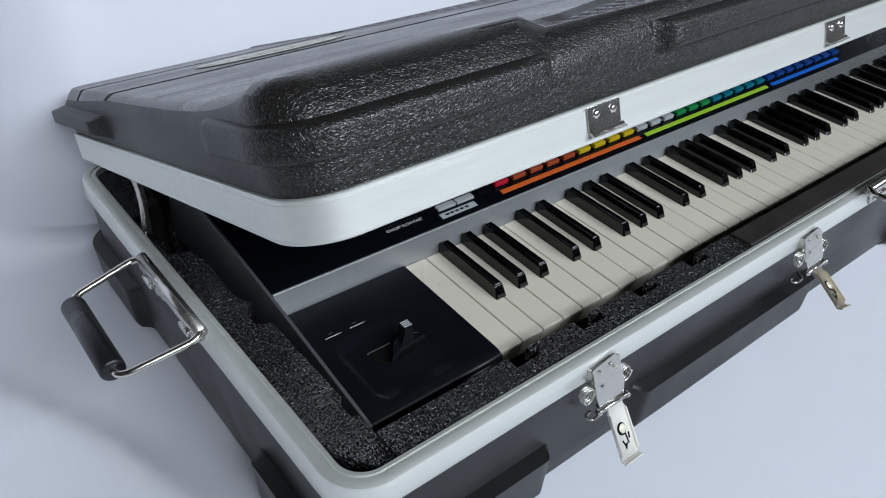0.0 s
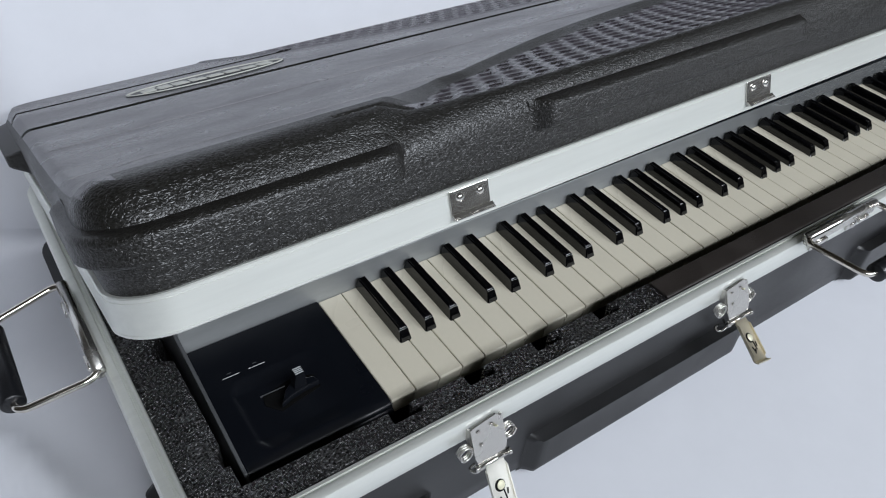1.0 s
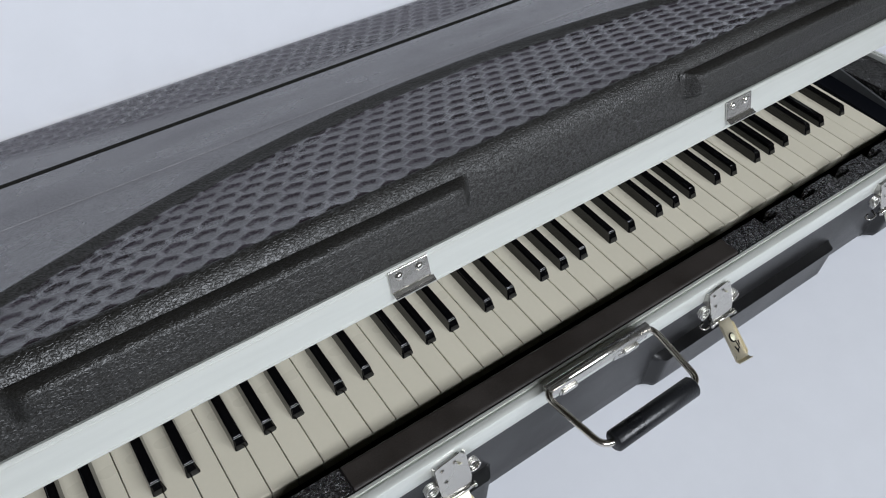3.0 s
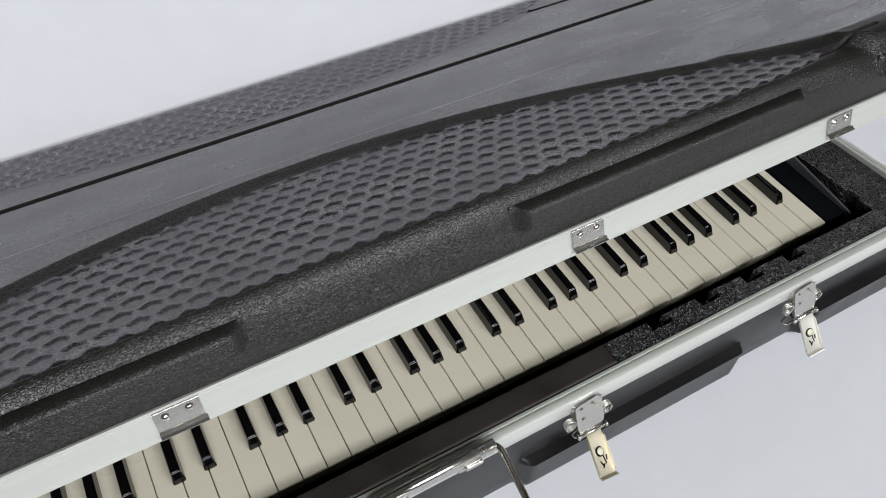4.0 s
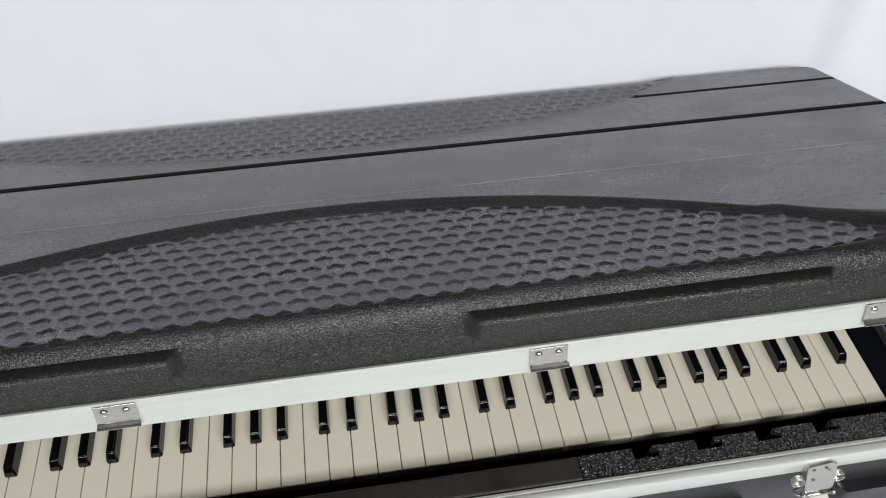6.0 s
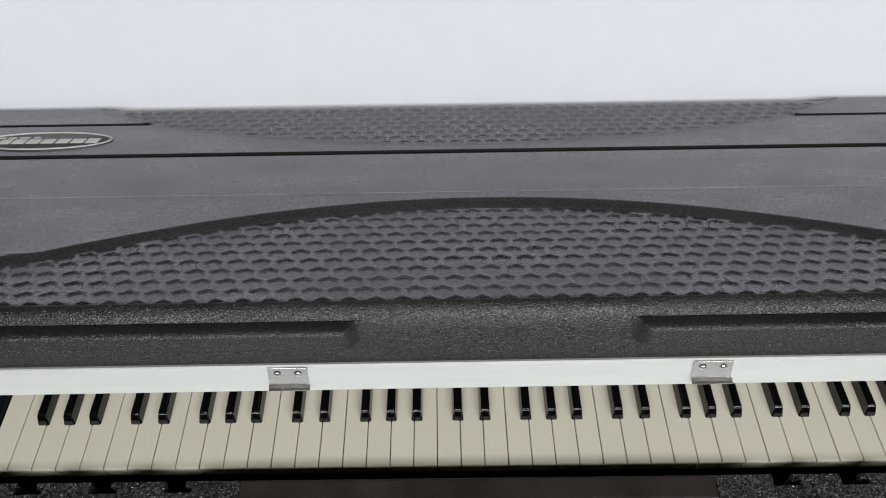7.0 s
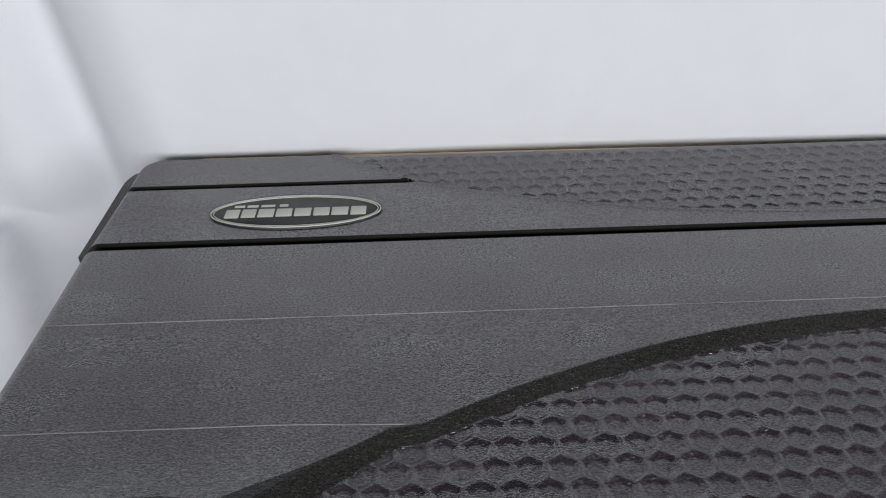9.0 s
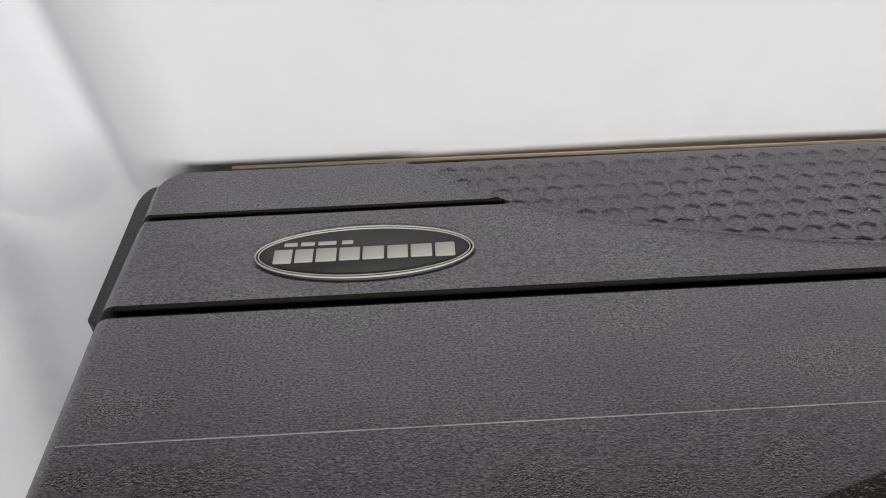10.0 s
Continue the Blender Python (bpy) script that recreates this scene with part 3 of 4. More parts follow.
def badge():
    cx, cu, z = -0.0010, 0.3615, 0.0644
    seat = LID @ Matrix.Translation((cx, cu, z)) @ pose(0, 0, 0, -1.78)

    def oval(a, b, z0, z1, bm=None, hole=None):
        bm = bm or bmesh.new()
        n = 72
        ring = lambda s, t, h: [bm.verts.new((s * math.cos(k * math.tau / n), t * math.sin(k * math.tau / n), h)) for k in range(n)]
        outer, low = ring(a, b, z1), ring(a, b, z0)
        for k in range(n):
            bm.faces.new((low[k], low[(k + 1) % n], outer[(k + 1) % n], outer[k]))
        if hole:
            inner, deep = ring(a - hole, b - hole, z1), ring(a - hole, b - hole, z0)
            for k in range(n):
                bm.faces.new((outer[k], outer[(k + 1) % n], inner[(k + 1) % n], inner[k]))
                bm.faces.new((inner[k], inner[(k + 1) % n], deep[(k + 1) % n], deep[k]))
        else:
            bm.faces.new(outer)
        return bm

    plate = part("badge", oval(0.0780, 0.0290, 0, 0.0022), M_BADGE_DARK, case, "oval black badge with pale double border", seat)
    part("border", oval(0.0777, 0.0287, 0.0018, 0.0030, hole=0.0010), M_BADGE_LIGHT, plate, "pale outer border", seat)
    part("border", oval(0.0753, 0.0263, 0.0018, 0.0028, hole=0.0008), M_BADGE_LIGHT, plate, "pale inner border", seat)
    # the maker's word as plain blocks, read from the back
    bars = ((0.0545, 0.0125, 0.0150), (0.0395, 0.0135, 0.0140), (0.0245, 0.0130, 0.0140), (0.0092, 0.0135, 0.0140), (-0.0058, 0.0130, 0.0140), (-0.0205, 0.0130, 0.0145), (-0.0345, 0.0115, 0.0145), (-0.0478, 0.0115, 0.0150))
    for x, w, h in bars:
        x, w = 1.119 * x - 0.0040, 1.119 * w
        part("mark", box(x - w / 2, x + w / 2, -0.0065 - h / 2 + 0.004, -0.0065 + h / 2 + 0.004, 0.0018, 0.0032, 0.0009), M_BADGE_LIGHT, plate, "", seat)
    for x, w in ((-0.0125, 0.0080), (-0.0270, 0.0130), (-0.0410, 0.0100), (-0.0530, 0.0095)):
        part("mark", box(x - w / 2, x + w / 2, 0.0088, 0.0130, 0.0018, 0.0027, 0.0006), M_BADGE_LIGHT, plate, "", seat)


badge()


def catch_plates():
    plate_bm = box(-0.0152, 0.0152, -0.0013, 0, 0.0065, 0.0238, 0.0004)
    # the hooked lower lip, bent outwards
    prism([(-0.0013, 0.0073), (-0.0030, 0.0055), (-0.0052, 0.0047), (-0.0056, 0.0055), (-0.0036, 0.0065), (-0.0020, 0.0083)], "x", -0.0152, 0.0162, bm=plate_bm)
    plate = mesh_of(plate_bm, "catch_plate", M_CHROME, False)
    rivet = mesh_of(disc(0.0031, 0.0021, 18, dome=1), "rivet", M_CHROME)
    for x in (0.0425, 0.3335, 0.6580, 0.9385):
        m = LID @ Matrix.Translation((x, -0.0033, 0))
        ob = part("catch_plate", plate, None, case, "nickel catch plate with two rivets", m)
        for dx in (-0.0078, 0.0078):
            part("rivet", rivet, None, ob, "", m @ Matrix.Translation((dx, -0.0012, 0.0183)) @ pose(0, 0, 0, 90))


catch_plates()


def latches():
    """Spring draw latches on the base's frame, with their levers hanging open."""
    # local axes: x along the case, y outwards negative, z up; origin on the frame's outer face at its top
    keep = bmesh.new()
    prism([(-0.0150, -0.0075), (-0.0120, -0.0065), (0.0095, -0.0042), (0.0150, -0.0085), (0.0155, -0.0300), (0.0125, -0.0390), (-0.0125, -0.0390), (-0.0150, -0.0310)], "y", -0.0006, 0.0006, bm=keep)
    for v in keep.verts:
        v.co.y += -0.0030 - 0.39 * (-0.005 - v.co.z)
    for x in (-0.0152, 0.0150):
        prism([(-0.0030, -0.0075), (0.0, -0.0090), (0.0, -0.0215), (-0.0098, -0.0270)], "x", x, x + 0.0011, bm=keep)
    bmesh.ops.recalc_face_normals(keep, faces=keep.faces)
    keep = mesh_of(keep, "latch", M_CHROME, False)
    rivet = mesh_of(disc(0.0019, 0.0009, 14, dome=1), "rivet", M_CHROME)
    tab = mesh_of(box(-0.0011, 0.0011, -0.0036, 0.0036, 0, 0.0008, 0.0003), "tab", M_BRASS, False)
    axle = tube([(-0.0150, -0.0172, -0.0385), (0.0150, -0.0172, -0.0385)], 0.0022)
    for x in (-0.0150, 0.0150):
        tube([(x, -0.0172, -0.0385), (x * 1.12, -0.0172, -0.0385)], 0.0032, bm=axle)
    axle = mesh_of(axle, "axle", M_CHROME)

    lever = bmesh.new()
    prism([(-0.0090, 0.001), (0.0090, 0.001), (0.0096, -0.0100), (0.0104, -0.0415), (-0.0104, -0.0415), (-0.0096, -0.0100)], "y", 0.0, 0.0011, bm=lever)
    for x in (-0.0104, 0.0094):
        prism([(0.0, -0.0035), (0.0026, -0.0060), (0.0034, -0.0370), (0.0, -0.0405)], "x", x, x + 0.0010, bm=lever)
    prism([(0.0, -0.0415), (0.0011, -0.0412), (0.0036, -0.0432), (0.0052, -0.0428), (0.0056, -0.0436), (0.0034, -0.0446), (0.0008, -0.0428)], "x", -0.0104, 0.0104, bm=lever)
    bmesh.ops.recalc_face_normals(lever, faces=lever.faces)
    tarnished = mesh_of(lever.copy(), "lever", M_TARNISH, False)
    lever = mesh_of(lever, "lever", M_ZINC, False)
    stud = mesh_of(disc(0.0040, 0.0016, 20, dome=0.3), "stud", M_BRASS)
    # black disc that draws the shadow ring round the stud
    washer = mesh_of(disc(0.0050, 0.0005, 20), "washer", M_GAP)
    long_slot = mesh_of(box(-0.0006, 0.0006, -0.0042, 0.0042, 0, 0.0004), "slot", M_GAP, False)
    short_slot = mesh_of(box(-0.0007, 0.0007, -0.0024, 0.0024, 0, 0.0004), "slot", M_GAP, False)

    def coil(side):
        pts = []
        for k in range(62):
            a = math.tau * k / 20
            pts.append((side * (0.0150 + 0.0056 * (1 + math.cos(a))), -0.0045 - 0.0019 * k / 20, -0.0265 + 0.0066 * math.sin(a)))
        return mesh_of(tube(pts, 0.00095, 8), "spring", M_CHROME)

    springs = coil(-1), coil(1)
    clip = mesh_of(tube(bend([(0.004, -0.001, -0.0565), (0.001, -0.009, -0.0575), (-0.010, -0.009, -0.0585), (-0.012, -0.003, -0.0580), (-0.005, -0.002, -0.0575)], 0.003), 0.0012, 8), "wire_clip", M_CHROME)
    for x, swing, turn in ((0.0425, 36, 6), (0.3375, 56, 13), (0.6590, 56, 13), (0.9420, 36, -4)):
        m = Matrix.Translation((x, Y0 - 0.003, RIM_Z))
        latch = part("latch", keep, None, case, "nickel draw latch hanging open on the base frame", m)
        part("axle", axle, None, latch, "", m)
        for dx, dz in ((-0.0085, -0.0110), (0.0040, -0.0100), (-0.0075, -0.0225)):
            part("rivet", rivet, None, latch, "", m @ Matrix.Translation((dx, -0.0036 - 0.39 * (-0.005 - dz), dz)) @ pose(0, 0, 0, 111))
        part("tab", tab, None, latch, "small brass tab", m @ Matrix.Translation((0.0085, -0.0036 - 0.39 * 0.0085, -0.0135)) @ pose(0, 0, 0, 111) @ pose(0, 0, 0, 0, 0, 35))
        for piece in springs:
            part("spring", piece, None, latch, "", m)
        part("wire_clip", clip, None, latch, "", m)
        arm = m @ Matrix.Translation((0.0, -0.0182, -0.0395)) @ pose(0, 0, 0, -swing) @ pose(0, 0, 0, 0, turn * 0.6, turn) @ pose(0, 0, 0, 0, 0, 180)
        dull = 0.2 < x < 0.8
        part("lever", tarnished if dull else lever, None, latch, "tarnished zinc lever with a curled lip" if dull else "bright zinc lever with a curled lip", arm)
        face = arm @ Matrix.Translation((0, 0.0011, -0.0190)) @ pose(0, 0, 0, -90)
        part("washer", washer, None, latch, "", face @ Matrix.Translation((0.0008, 0, 0)))
        part("stud", stud, None, latch, "", face)
        for mesh, dx, dy, spin in ((long_slot, -0.0022, 0.0085, 8), (short_slot, -0.0050, 0.0070, -10), (short_slot, 0.0024, 0.0110, 24), (short_slot, 0.0006, 0.0135, -35)):
            part("slot", mesh, None, latch, "", face @ Matrix.Translation((dx, dy, 0)) @ pose(0, 0, 0, 0, 0, spin))


latches()


def handle(m, width, out, drop, label):
    """A carrying handle: bracket along the frame, a bent rod, and a rubber grip. Local -y is outwards."""
    half = width / 2
    bracket = tube([(-half, -0.004, 0.0075), (half, -0.004, 0.0075)], 0.0050, 16)
    for dx in (-half * 0.55, half * 0.55):
        box(dx - 0.008, dx + 0.008, -0.0035, -0.0005, -0.0175, 0.004, 0.0008, bm=bracket)
    box(-half + 0.001, half - 0.001, -0.0080, -0.001, -0.002, 0.0085, 0.0016, bm=bracket)
    for dx in (-half * 0.62, half * 0.62):
        box(dx - 0.0085, dx + 0.0085, -0.0108, -0.0070, -0.0045, 0.0010, 0.0012, bm=bracket)
    for dx in (-half * 0.55, half * 0.55):
        tube([(dx, -0.0030, -0.0110), (dx, -0.0052, -0.0110)], 0.0042, 14, bm=bracket)
    ob = part("handle", bracket, M_CHROME, case, label, m)
    y, z = -out, -drop
    rod = bend([(-half + 0.002, -0.004, 0.0075), (-half - 0.004, -0.006, 0.0065), (-half + 0.004, y, z + 0.0075), (half - 0.004, y, z + 0.0075), (half + 0.004, -0.006, 0.0065), (half - 0.002, -0.004, 0.0075)], 0.011)
    part("bail", tube(rod, 0.0031, 12), M_BAIL, ob, "bent steel rod", m)
    grip = tube([(-half + 0.013, y, z + 0.0075), (-half + 0.0145, y, z + 0.0075), (half - 0.0145, y, z + 0.0075), (half - 0.013, y, z + 0.0075)], 0.0094, 20)
    for v in grip.verts:
        if abs(v.co.x) > half - 0.0138:
            v.co = Vector((v.co.x, y + (v.co.y - y) * 0.86, z + 0.0075 + (v.co.z - z - 0.0075) * 0.86))
    part("grip", grip, M_GRIP, ob, "black rubber grip", m)


handle(Matrix.Translation((0.4960, Y0 - 0.003, RIM_Z + 0.0005)), 0.118, 0.070, 0.003, "nickel carrying handle with black grip, swung out")
handle(Matrix.Translation((X0 - 0.003, 0.1860, RIM_Z - 0.002)) @ pose(0, 0, 0, 0, 0, -90), 0.118, 0.066, 0.013, "nickel end handle with black grip, swung out")


def lid_stay():
    rows = [(-0.1630 + 0.004 * math.sin(s * 3.1), 0.3010 + 0.006 * math.sin(s * 2.6), 0.163 + 0.072 * s) for s in np.linspace(0, 1, 12)]
    bm = bmesh.new()
    ring = []
    for i, (x, y, z) in enumerate(rows):
        w = 0.0050 - 0.0016 * math.sin(i / 11 * math.pi)
        ring.append([bm.verts.new(p) for p in ((x - w, y - 0.0009, z), (x + w, y - 0.0009, z), (x + w, y + 0.0009, z), (x - w, y + 0.0009, z))])
    for r, s in zip(ring, ring[1:]):
        for k in range(4):
            bm.faces.new((r[k], r[(k + 1) % 4], s[(k + 1) % 4], s[k]))
    bm.faces.new(ring[0])
    bm.faces.new(ring[-1])
    bmesh.ops.recalc_face_normals(bm, faces=bm.faces)
    part("lid_stay", bm, M_CHROME, case, "curved nickel lid stay")


lid_stay()

# ---- foam in the case ----
KEY_Z, PITCH = 0.150, 0.0235
FOAM_Z = 0.1745
foam = thing("foam_insert", (CX, 0.19, FLOOR_Z + 0.012), "black speckled foam insert cut to the keyboard, lying in the case", "foam")
FLOOR_IN = FLOOR_Z + 0.012


def comb(x0, x1, notches):
    """A front strip of foam whose inner edge has square finger cut-outs."""
    pts = [(x0, Y0 + 0.0120), (x1, Y0 + 0.0120), (x1, -0.0225)]
    for x in sorted(notches, reverse=True):
        pts += [(x + 0.010, -0.0225), (x + 0.0105, -0.0275), (x + 0.017, -0.0280), (x + 0.016, -0.0335), (x - 0.0095, -0.0340), (x - 0.009, -0.0225)]
    pts += [(x0, -0.0225)]
    return prism(pts, "z", FLOOR_IN, FOAM_Z)


part("front_strip", comb(-0.1340, 0.2615, (-0.009, 0.0605, 0.130, 0.200)), M_FOAM, foam, smooth=False)
part("front_strip", comb(0.7085, 1.1005, (0.7715, 0.836, 0.8985, 0.960)), M_FOAM, foam, smooth=False)


def side_block(x0, x1, inner_left):
    s = 1 if inner_left else -1
    a, b = (x0, x1) if inner_left else (x1, x0)      # a: outer edge, b: edge beside the keyboard
    rows = [(a, 0.430), (a, -0.012), (a + s * 0.006, -0.024), (a + s * 0.022, Y0 + 0.0120), (b, Y0 + 0.0120), (b, 0.0), (b - s * 0.005, 0.001), (b - s * 0.005, 0.013), (b, 0.021), (b, 0.118), (b - s * 0.011, 0.124), (b - s * 0.012, 0.134), (b - s * 0.009, 0.145), (b, 0.150),
            (b - s * 0.006, 0.158), (b - s * 0.009, 0.170), (b - s * 0.006, 0.228), (b - s * 0.012, 0.246), (b - s * 0.030, 0.254), (b - s * 0.031, 0.325), (b - s * 0.010, 0.338), (b, 0.342), (b, 0.430)]
    return prism(rows, "z", FLOOR_IN, FOAM_Z - 0.0035)


part("side_block", side_block(X0 + 0.0120, -0.1335, True), M_FOAM, foam, smooth=False)
part("side_block", side_block(1.1000, X1 - 0.0120, False), M_FOAM, foam, smooth=False)
part("back_block", box(-0.128, 1.095, 0.345, 0.430, FLOOR_IN, FOAM_Z, 0.003), M_FOAM, foam)
part("bottom_pad", box(-0.128, 1.095, -0.006, 0.344, FLOOR_IN, 0.094), M_STRIP, foam, smooth=False)
strip = thing("foam_strip", (0.485, -0.032, FLOOR_IN), "dark brown foam strip with smooth skin wedged before the keys", "foam strip")
part("core", box(0.2630, 0.7060, Y0 + 0.0125, -0.0235, FLOOR_IN, 0.1700), M_FOAM, strip, "cut speckled foam")
part("skin", prism([(Y0 + 0.0122, 0.1690), (Y0 + 0.0122, 0.1755), (Y0 + 0.0140, 0.1765), (-0.0245, 0.1770), (-0.0228, 0.1755), (-0.0228, 0.1690)], "x", 0.2620, 0.7070, 0.0010), M_STRIP, strip, "smooth dark brown skin", smooth=False)

# ---- the keyboard ----
board = thing("stage_keyboard", (0.48, 0.15, 0.094), "black and silver stage keyboard with 76 keys lying in foam", "keyboard")
KX0, KX1 = -0.1230, 1.0900
part("body", prism([(0.006, 0.0945), (0.340, 0.0945), (0.340, 0.190), (0.1366, 0.1695), (0.1366, 0.128), (0.006, 0.126)], "x", KX0, KX1), M_PANEL, board, smooth=False)
part("front_rail", prism([(0.0035, 0.096), (0.0035, 0.131), (0.0058, 0.131), (0.0058, 0.096)], "x", -0.001, 1.0585), M_GAP, board, "dark rail under the key fronts", smooth=False)
part("silver_bar", prism([(0.1275, 0.146), (0.1282, 0.1500), (0.1352, 0.1712), (0.1368, 0.1716), (0.1368, 0.146)], "x", KX0, KX1, 0.0005), M_SILVER, board, "brushed silver bar behind the keys", smooth=False)
left = part("controller_block", prism([(-0.0065, 0.100), (-0.0085, 0.138), (-0.0060, 0.1465), (-0.0035, 0.1485), (0.006, 0.1485), (0.1270, 0.1485), (0.1270, 0.100)], "x", KX0, -0.0012, 0.001), M_PANEL, board, "glossy black block with a pitch lever", smooth=False)
part("controller_block", prism([(-0.003, 0.100), (-0.004, 0.140), (0.002, 0.1505), (0.1270, 0.1535), (0.1270, 0.100)], "x", 1.0590, KX1, 0.001), M_PANEL, board, "narrow black end block", smooth=False)


def control_block():
    z = 0.1534
    # the top of the block, sunken round the lever: a steep curved edge at one side, a soft rise at the other
    xs = [KX0, KX0 + 0.0004] + list(np.linspace(KX0 + 0.0012, -0.0024, 76)) + [-0.0016, -0.0012]
    ys = [-0.0046, -0.0034, -0.0010] + list(np.linspace(0.002, 0.1262, 70)) + [0.1270]
    ease = lambda v: min(1.0, max(0.0, v)) ** 2 * (3 - 2 * min(1.0, max(0.0, v)))
    verts = []
    for x in xs:
        for y in ys:
            h = z - 0.0030 * max(0.0, (0.006 - y) / 0.0106) ** 2
            belly = min(1.0, max(0.0, 1.7 * (1 - ((y - 0.043) / 0.037) ** 2)))
            h -= 0.0034 * belly * ease((x + 0.1080 - 0.006 * (1 - belly)) / 0.006) * ease((-0.016 - x) / 0.034)
            if x in (xs[0], xs[-1]) or y in (ys[0], ys[-1]):
                h = 0.1470
            verts.append((x, y, h))
    k = len(ys)
    faces = [(i * k + j, (i + 1) * k + j, (i + 1) * k + j + 1, i * k + j + 1) for i in range(len(xs) - 1) for j in range(k - 1)]
    part("sunken_top", soften(raw("sunken_top", verts, faces, M_INSET), 50), None, left, "dark blue-black top sunken round the lever")
    z = 0.1500
    slot = prism([(-0.087, 0.047), (-0.078, 0.036), (-0.038, 0.043), (-0.040, 0.056), (-0.056, 0.062), (-0.085, 0.057)], "z", z - 0.001, z + 0.0006)
    part("slot", slot, M_GAP, left, smooth=False)
    part("slot_edge", box(-0.0870, -0.0660, 0.0566, 0.0572, z, z + 0.0012), M_CHEEK, left, "", smooth=False)
    lever = bmesh.new()
    prism([(-0.0770, 0.0375), (-0.0660, 0.0415), (-0.0530, 0.0435), (-0.0410, 0.0440), (-0.0430, 0.0500), (-0.0500, 0.0530), (-0.0620, 0.0540), (-0.0690, 0.0490)], "z", z + 0.001, z + 0.0065, 0.001, bm=lever)
    prism([(-0.0625, z + 0.004), (-0.0515, z + 0.004), (-0.0530, z + 0.022), (-0.0605, z + 0.022)], "y", 0.0455, 0.0530, bm=lever)
    part("pitch_lever", lever, M_INSET, left, "ribbed black thumb lever", smooth=False)
    for k in range(4):
        part("ridge", box(-0.0602, -0.0533, 0.0466 + 0.0018 * k, 0.0473 + 0.0018 * k, z + 0.0218, z + 0.0226), M_B_GREY, left, "", smooth=False)
    for x0, x1 in ((-0.1060, -0.0920), (-0.0840, -0.0700)):
        part("button_line", box(x0, x1, 0.0858, 0.0862, z + 0.0030, z + 0.0036), M_PRINT, left, "thin white line", smooth=False)
        part("button_mark", box((x0 + x1) / 2 - 0.0022, (x0 + x1) / 2 + 0.0012, 0.0892, 0.0899, z + 0.0030, z + 0.0036), M_CHEEK, left, "", smooth=False)


control_block()


def cheek(x0, x1, label):
    side = [(-0.0065, 0.108), (-0.0075, 0.1475), (-0.003, 0.1535), (0.132, 0.1705), (0.335, 0.1915), (0.340, 0.108)]
    part("end_cheek", prism(side, "x", x0, x1, 0.0008), M_CHEEK, board, label, smooth=False)


cheek(-0.1262, -0.1232, "grey end cheek of the keyboard")
cheek(1.0902, 1.0932, "grey end cheek of the keyboard")


def panel_z(y):
    return 0.1692 + (y - 0.1315) * (0.190 - 0.169) / (0.340 - 0.1315)


SLOPE = math.degrees(math.atan2(0.021, 0.2085))


def panel_controls():
    def on_panel(x, y):
        return Matrix.Translation((x, y, panel_z(y))) @ pose(0, 0, 0, SLOPE)

    for name, a, b, mat, label in (("colour_strip", 0.131, 0.341, M_ORANGE, "orange strip"), ("colour_strip", 0.3505, 0.598, M_GREEN, "yellow-green strip"), ("colour_strip", 0.6085, 0.780, M_BLUE, "blue strip")):
        part(name, box(-(b - a) / 2, (b - a) / 2, -0.0026, 0.0026, -0.0005, 0.0008, 0.0003), mat, board, label, on_panel((a + b) / 2, 0.1485), smooth=False)
    cap = box(-0.0088, 0.0088, -0.0060, 0.0060, 0, 0.0052, 0.0011)
    shared = {}
    colours = [M_B_RED] + [M_B_BROWN] * 4 + [M_B_YELLOW] * 4 + [M_B_GREY] * 3 + [M_B_GREEN] * 3 + [M_B_TEAL] * 5 + [M_B_BLUE] * 8
    for k, mat in enumerate(colours):
        if mat.name not in shared:
            shared[mat.name] = mesh_of(cap.copy(), "button", mat, False)
        part("button", shared[mat.name], None, board, mat.name.replace("_", " "), on_panel(0.139 + 0.0240 * k, 0.1625))
    cap.free()
    part("blank_button", box(-0.009, 0.009, -0.005, 0.005, 0, 0.003, 0.001), M_PANEL, board, "", on_panel(0.116, 0.1600), smooth=False)
    part("label_plate", box(-0.021, 0.021, -0.0032, 0.0032, -0.0003, 0.0006), M_B_GREY, board, "pale grey label plate", on_panel(0.0765, 0.1478), smooth=False)
    for dx in (-0.0135, -0.008, -0.002, 0.004, 0.010):
        part("print_bar", box(dx - 0.0020, dx + 0.0020, -0.0011, 0.0011, 0.0005, 0.0008), M_INSET, board, "", on_panel(0.0765, 0.1478), smooth=False)
    for x, w in ((0.068, 0.0105), (0.0905, 0.0105)):
        part("long_button", box(-w, w, -0.0034, 0.0034, 0, 0.0030, 0.0008), M_B_GREY, board, "pale grey button", on_panel(x, 0.1575), smooth=False)
    for x in (0.0075, 0.0290):
        part("long_button", box(-0.0085, 0.0085, -0.0016, 0.0016, 0, 0.0015, 0.0005), M_INSET, board, "dark button", on_panel(x, 0.1600), smooth=False)
    for words, x in (("ON/OFF", 0.0070), ("SLOW/FAST", 0.0275)):
        curve = bpy.data.curves.new("print", "FONT")
        curve.body, curve.size, curve.align_x, curve.align_y, curve.extrude = words, 0.0043, "CENTER", "CENTER", 0.0001
        ob = bpy.data.objects.new("print", curve)
        me = bpy.data.meshes.new_from_object(ob)
        bpy.data.objects.remove(ob)
        me.materials.clear()
        me.materials.append(M_PRINT)
        part("print", me, None, board, "white lettering " + words, on_panel(x, 0.1545) @ Matrix.Translation((0, 0, 0.0004)))


panel_controls()


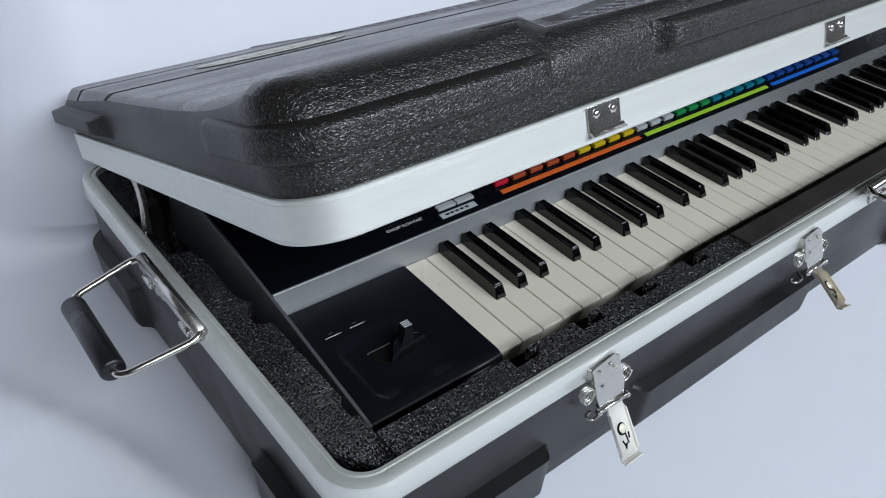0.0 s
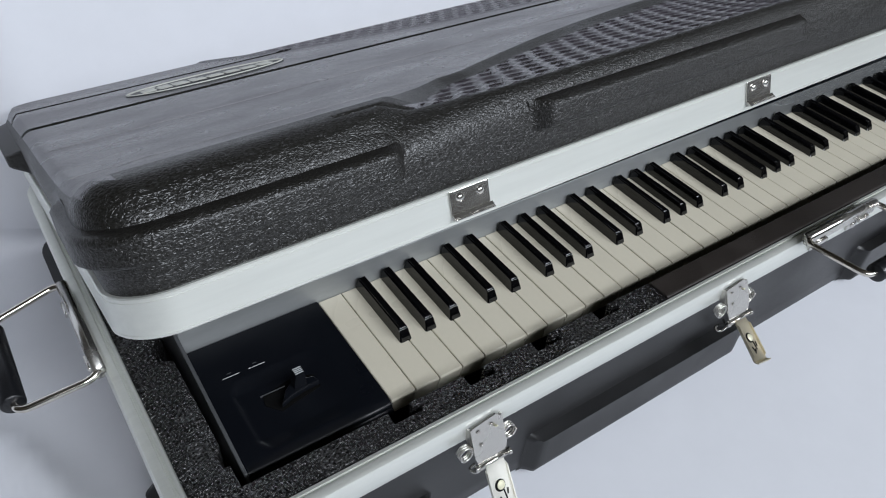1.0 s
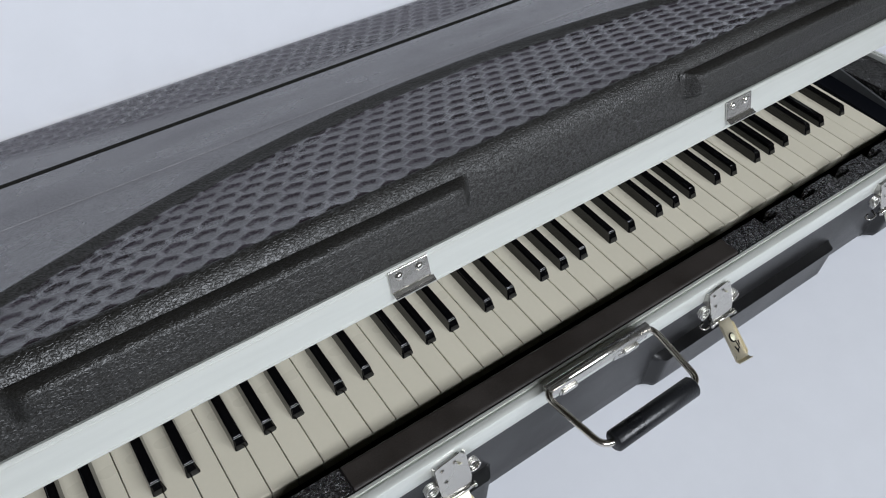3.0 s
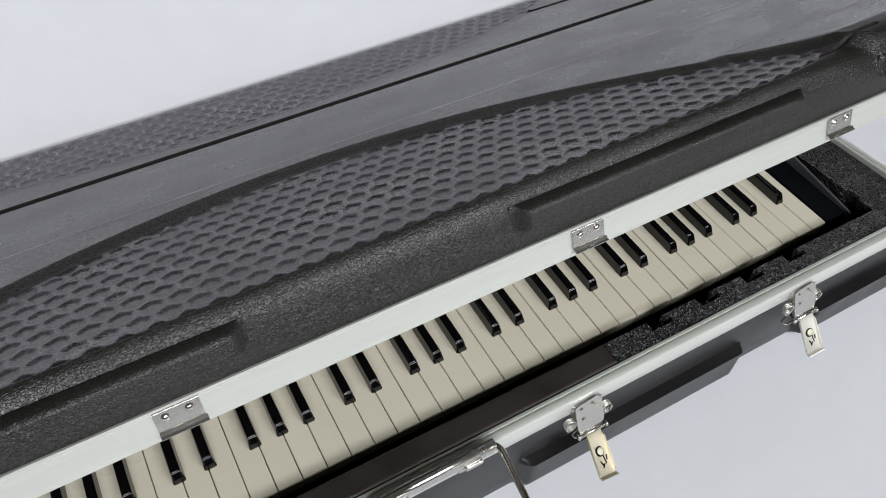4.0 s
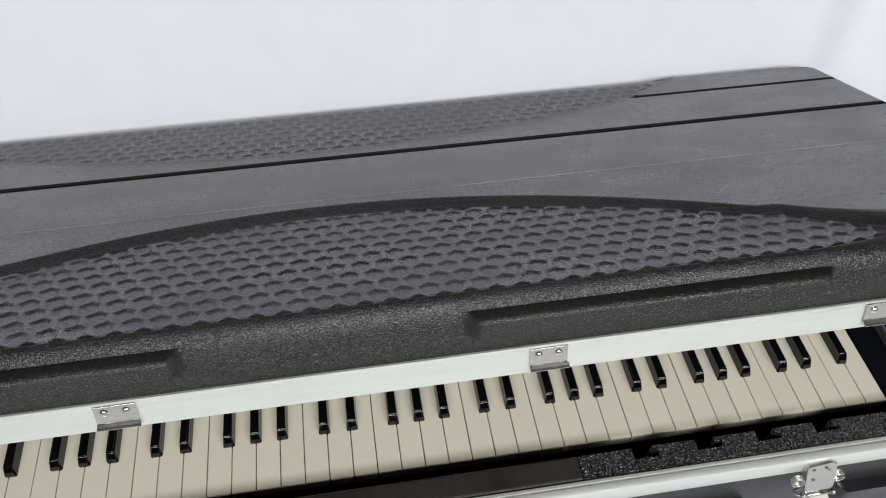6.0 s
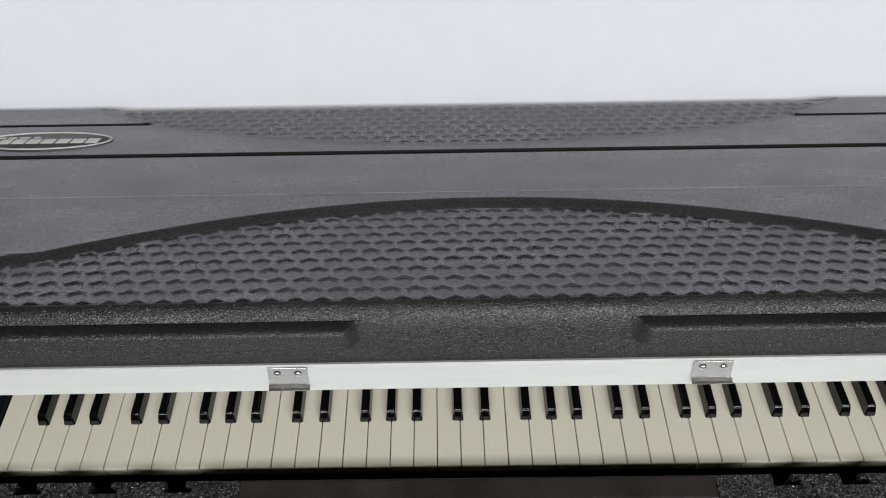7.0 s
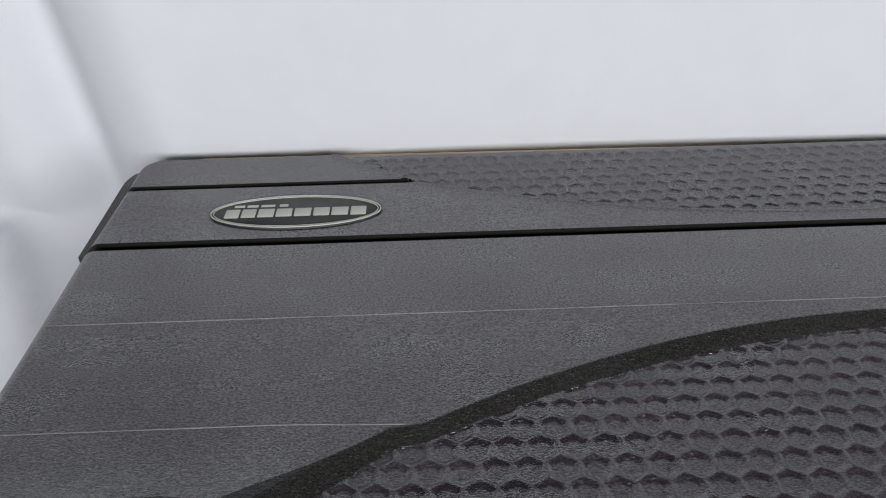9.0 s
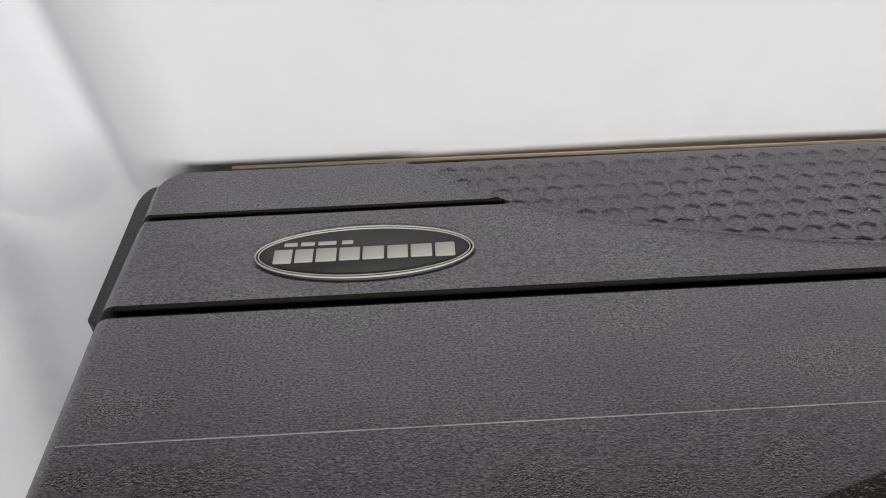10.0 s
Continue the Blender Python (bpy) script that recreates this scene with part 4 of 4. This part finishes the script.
def keys():
    w = PITCH / 2 - 0.00042
    # a white key: rounded front lip, flat top, hollow below
    side = [(0.0018, KEY_Z - 0.0190), (0.0018, KEY_Z - 0.0062), (0.0, KEY_Z - 0.0050), (0.0, KEY_Z - 0.0014), (0.0010, KEY_Z - 0.0002), (0.0026, KEY_Z), (0.1272, KEY_Z), (0.1272, KEY_Z - 0.0190)]
    bm = prism(side, "x", -w, w)
    top = [e for e in bm.edges if abs(e.verts[0].co.x - e.verts[1].co.x) < 1e-6 and min(v.co.z for v in e.verts) > KEY_Z - 0.0015 and max(v.co.y for v in e.verts) > 0.0005]
    bmesh.ops.bevel(bm, geom=top, offset=0.0006, segments=1, affect="EDGES")
    white = mesh_of(bm, "white_key", M_WHITE_KEY, False)
    for i in range(45):
        part("white_key", white, None, board, "", Matrix.Translation(((i + 0.5) * PITCH, 0, random.uniform(-0.00025, 0.00025))))
    # a black key: narrowing upwards, with a sloped front
    h = 0.0118
    bm = bmesh.new()
    rows = [(0.0475, 0.0058, -0.004), (0.0480, 0.0057, 0.0006), (0.0504, 0.0049, 0.0062), (0.0544, 0.0040, h - 0.0006), (0.0558, 0.0037, h), (0.1272, 0.0037, h), (0.1272, 0.0058, -0.004)]
    ring = []
    for y, hw, z in rows:
        ring.append((bm.verts.new((-hw, y, KEY_Z + z)), bm.verts.new((hw, y, KEY_Z + z))))
    for (a, b), (c, d) in zip(ring, ring[1:]):
        bm.faces.new((a, b, d, c))
    foot = [(bm.verts.new((-0.0057, 0.1272, KEY_Z + 0.0006)), bm.verts.new((0.0057, 0.1272, KEY_Z + 0.0006)))]
    for s in (0, 1):
        bm.faces.new([ring[1][s], ring[2][s], ring[3][s], ring[4][s], ring[5][s], foot[0][s]])
        bm.faces.new([ring[0][s], ring[1][s], foot[0][s], ring[6][s]])
    bmesh.ops.recalc_face_normals(bm, faces=bm.faces)
    bmesh.ops.bevel(bm, geom=[e for e in bm.edges if min(v.co.z for v in e.verts) > KEY_Z + 0.008 or (max(v.co.y for v in e.verts) < 0.054 and min(v.co.z for v in e.verts) > KEY_Z and abs(e.verts[0].co.z - e.verts[1].co.z) > 0.004)], offset=0.0012, segments=3, affect="EDGES")
    black = mesh_of(bm, "black_key", M_BLACK_KEY, True)
    soften(black, 30)
    shift = {2: -0.0028, 3: 0.0, 4: 0.0028, 6: -0.0022, 0: 0.0022}
    for gap in range(1, 45):
        if gap % 7 in shift:
            part("black_key", black, None, board, "", Matrix.Translation((gap * PITCH + shift[gap % 7], 0, random.uniform(-0.0002, 0.0002))))


keys()

# the keyboard lies leaning forward on its foam
board.matrix_basis = LEANING @ PLACE[board]
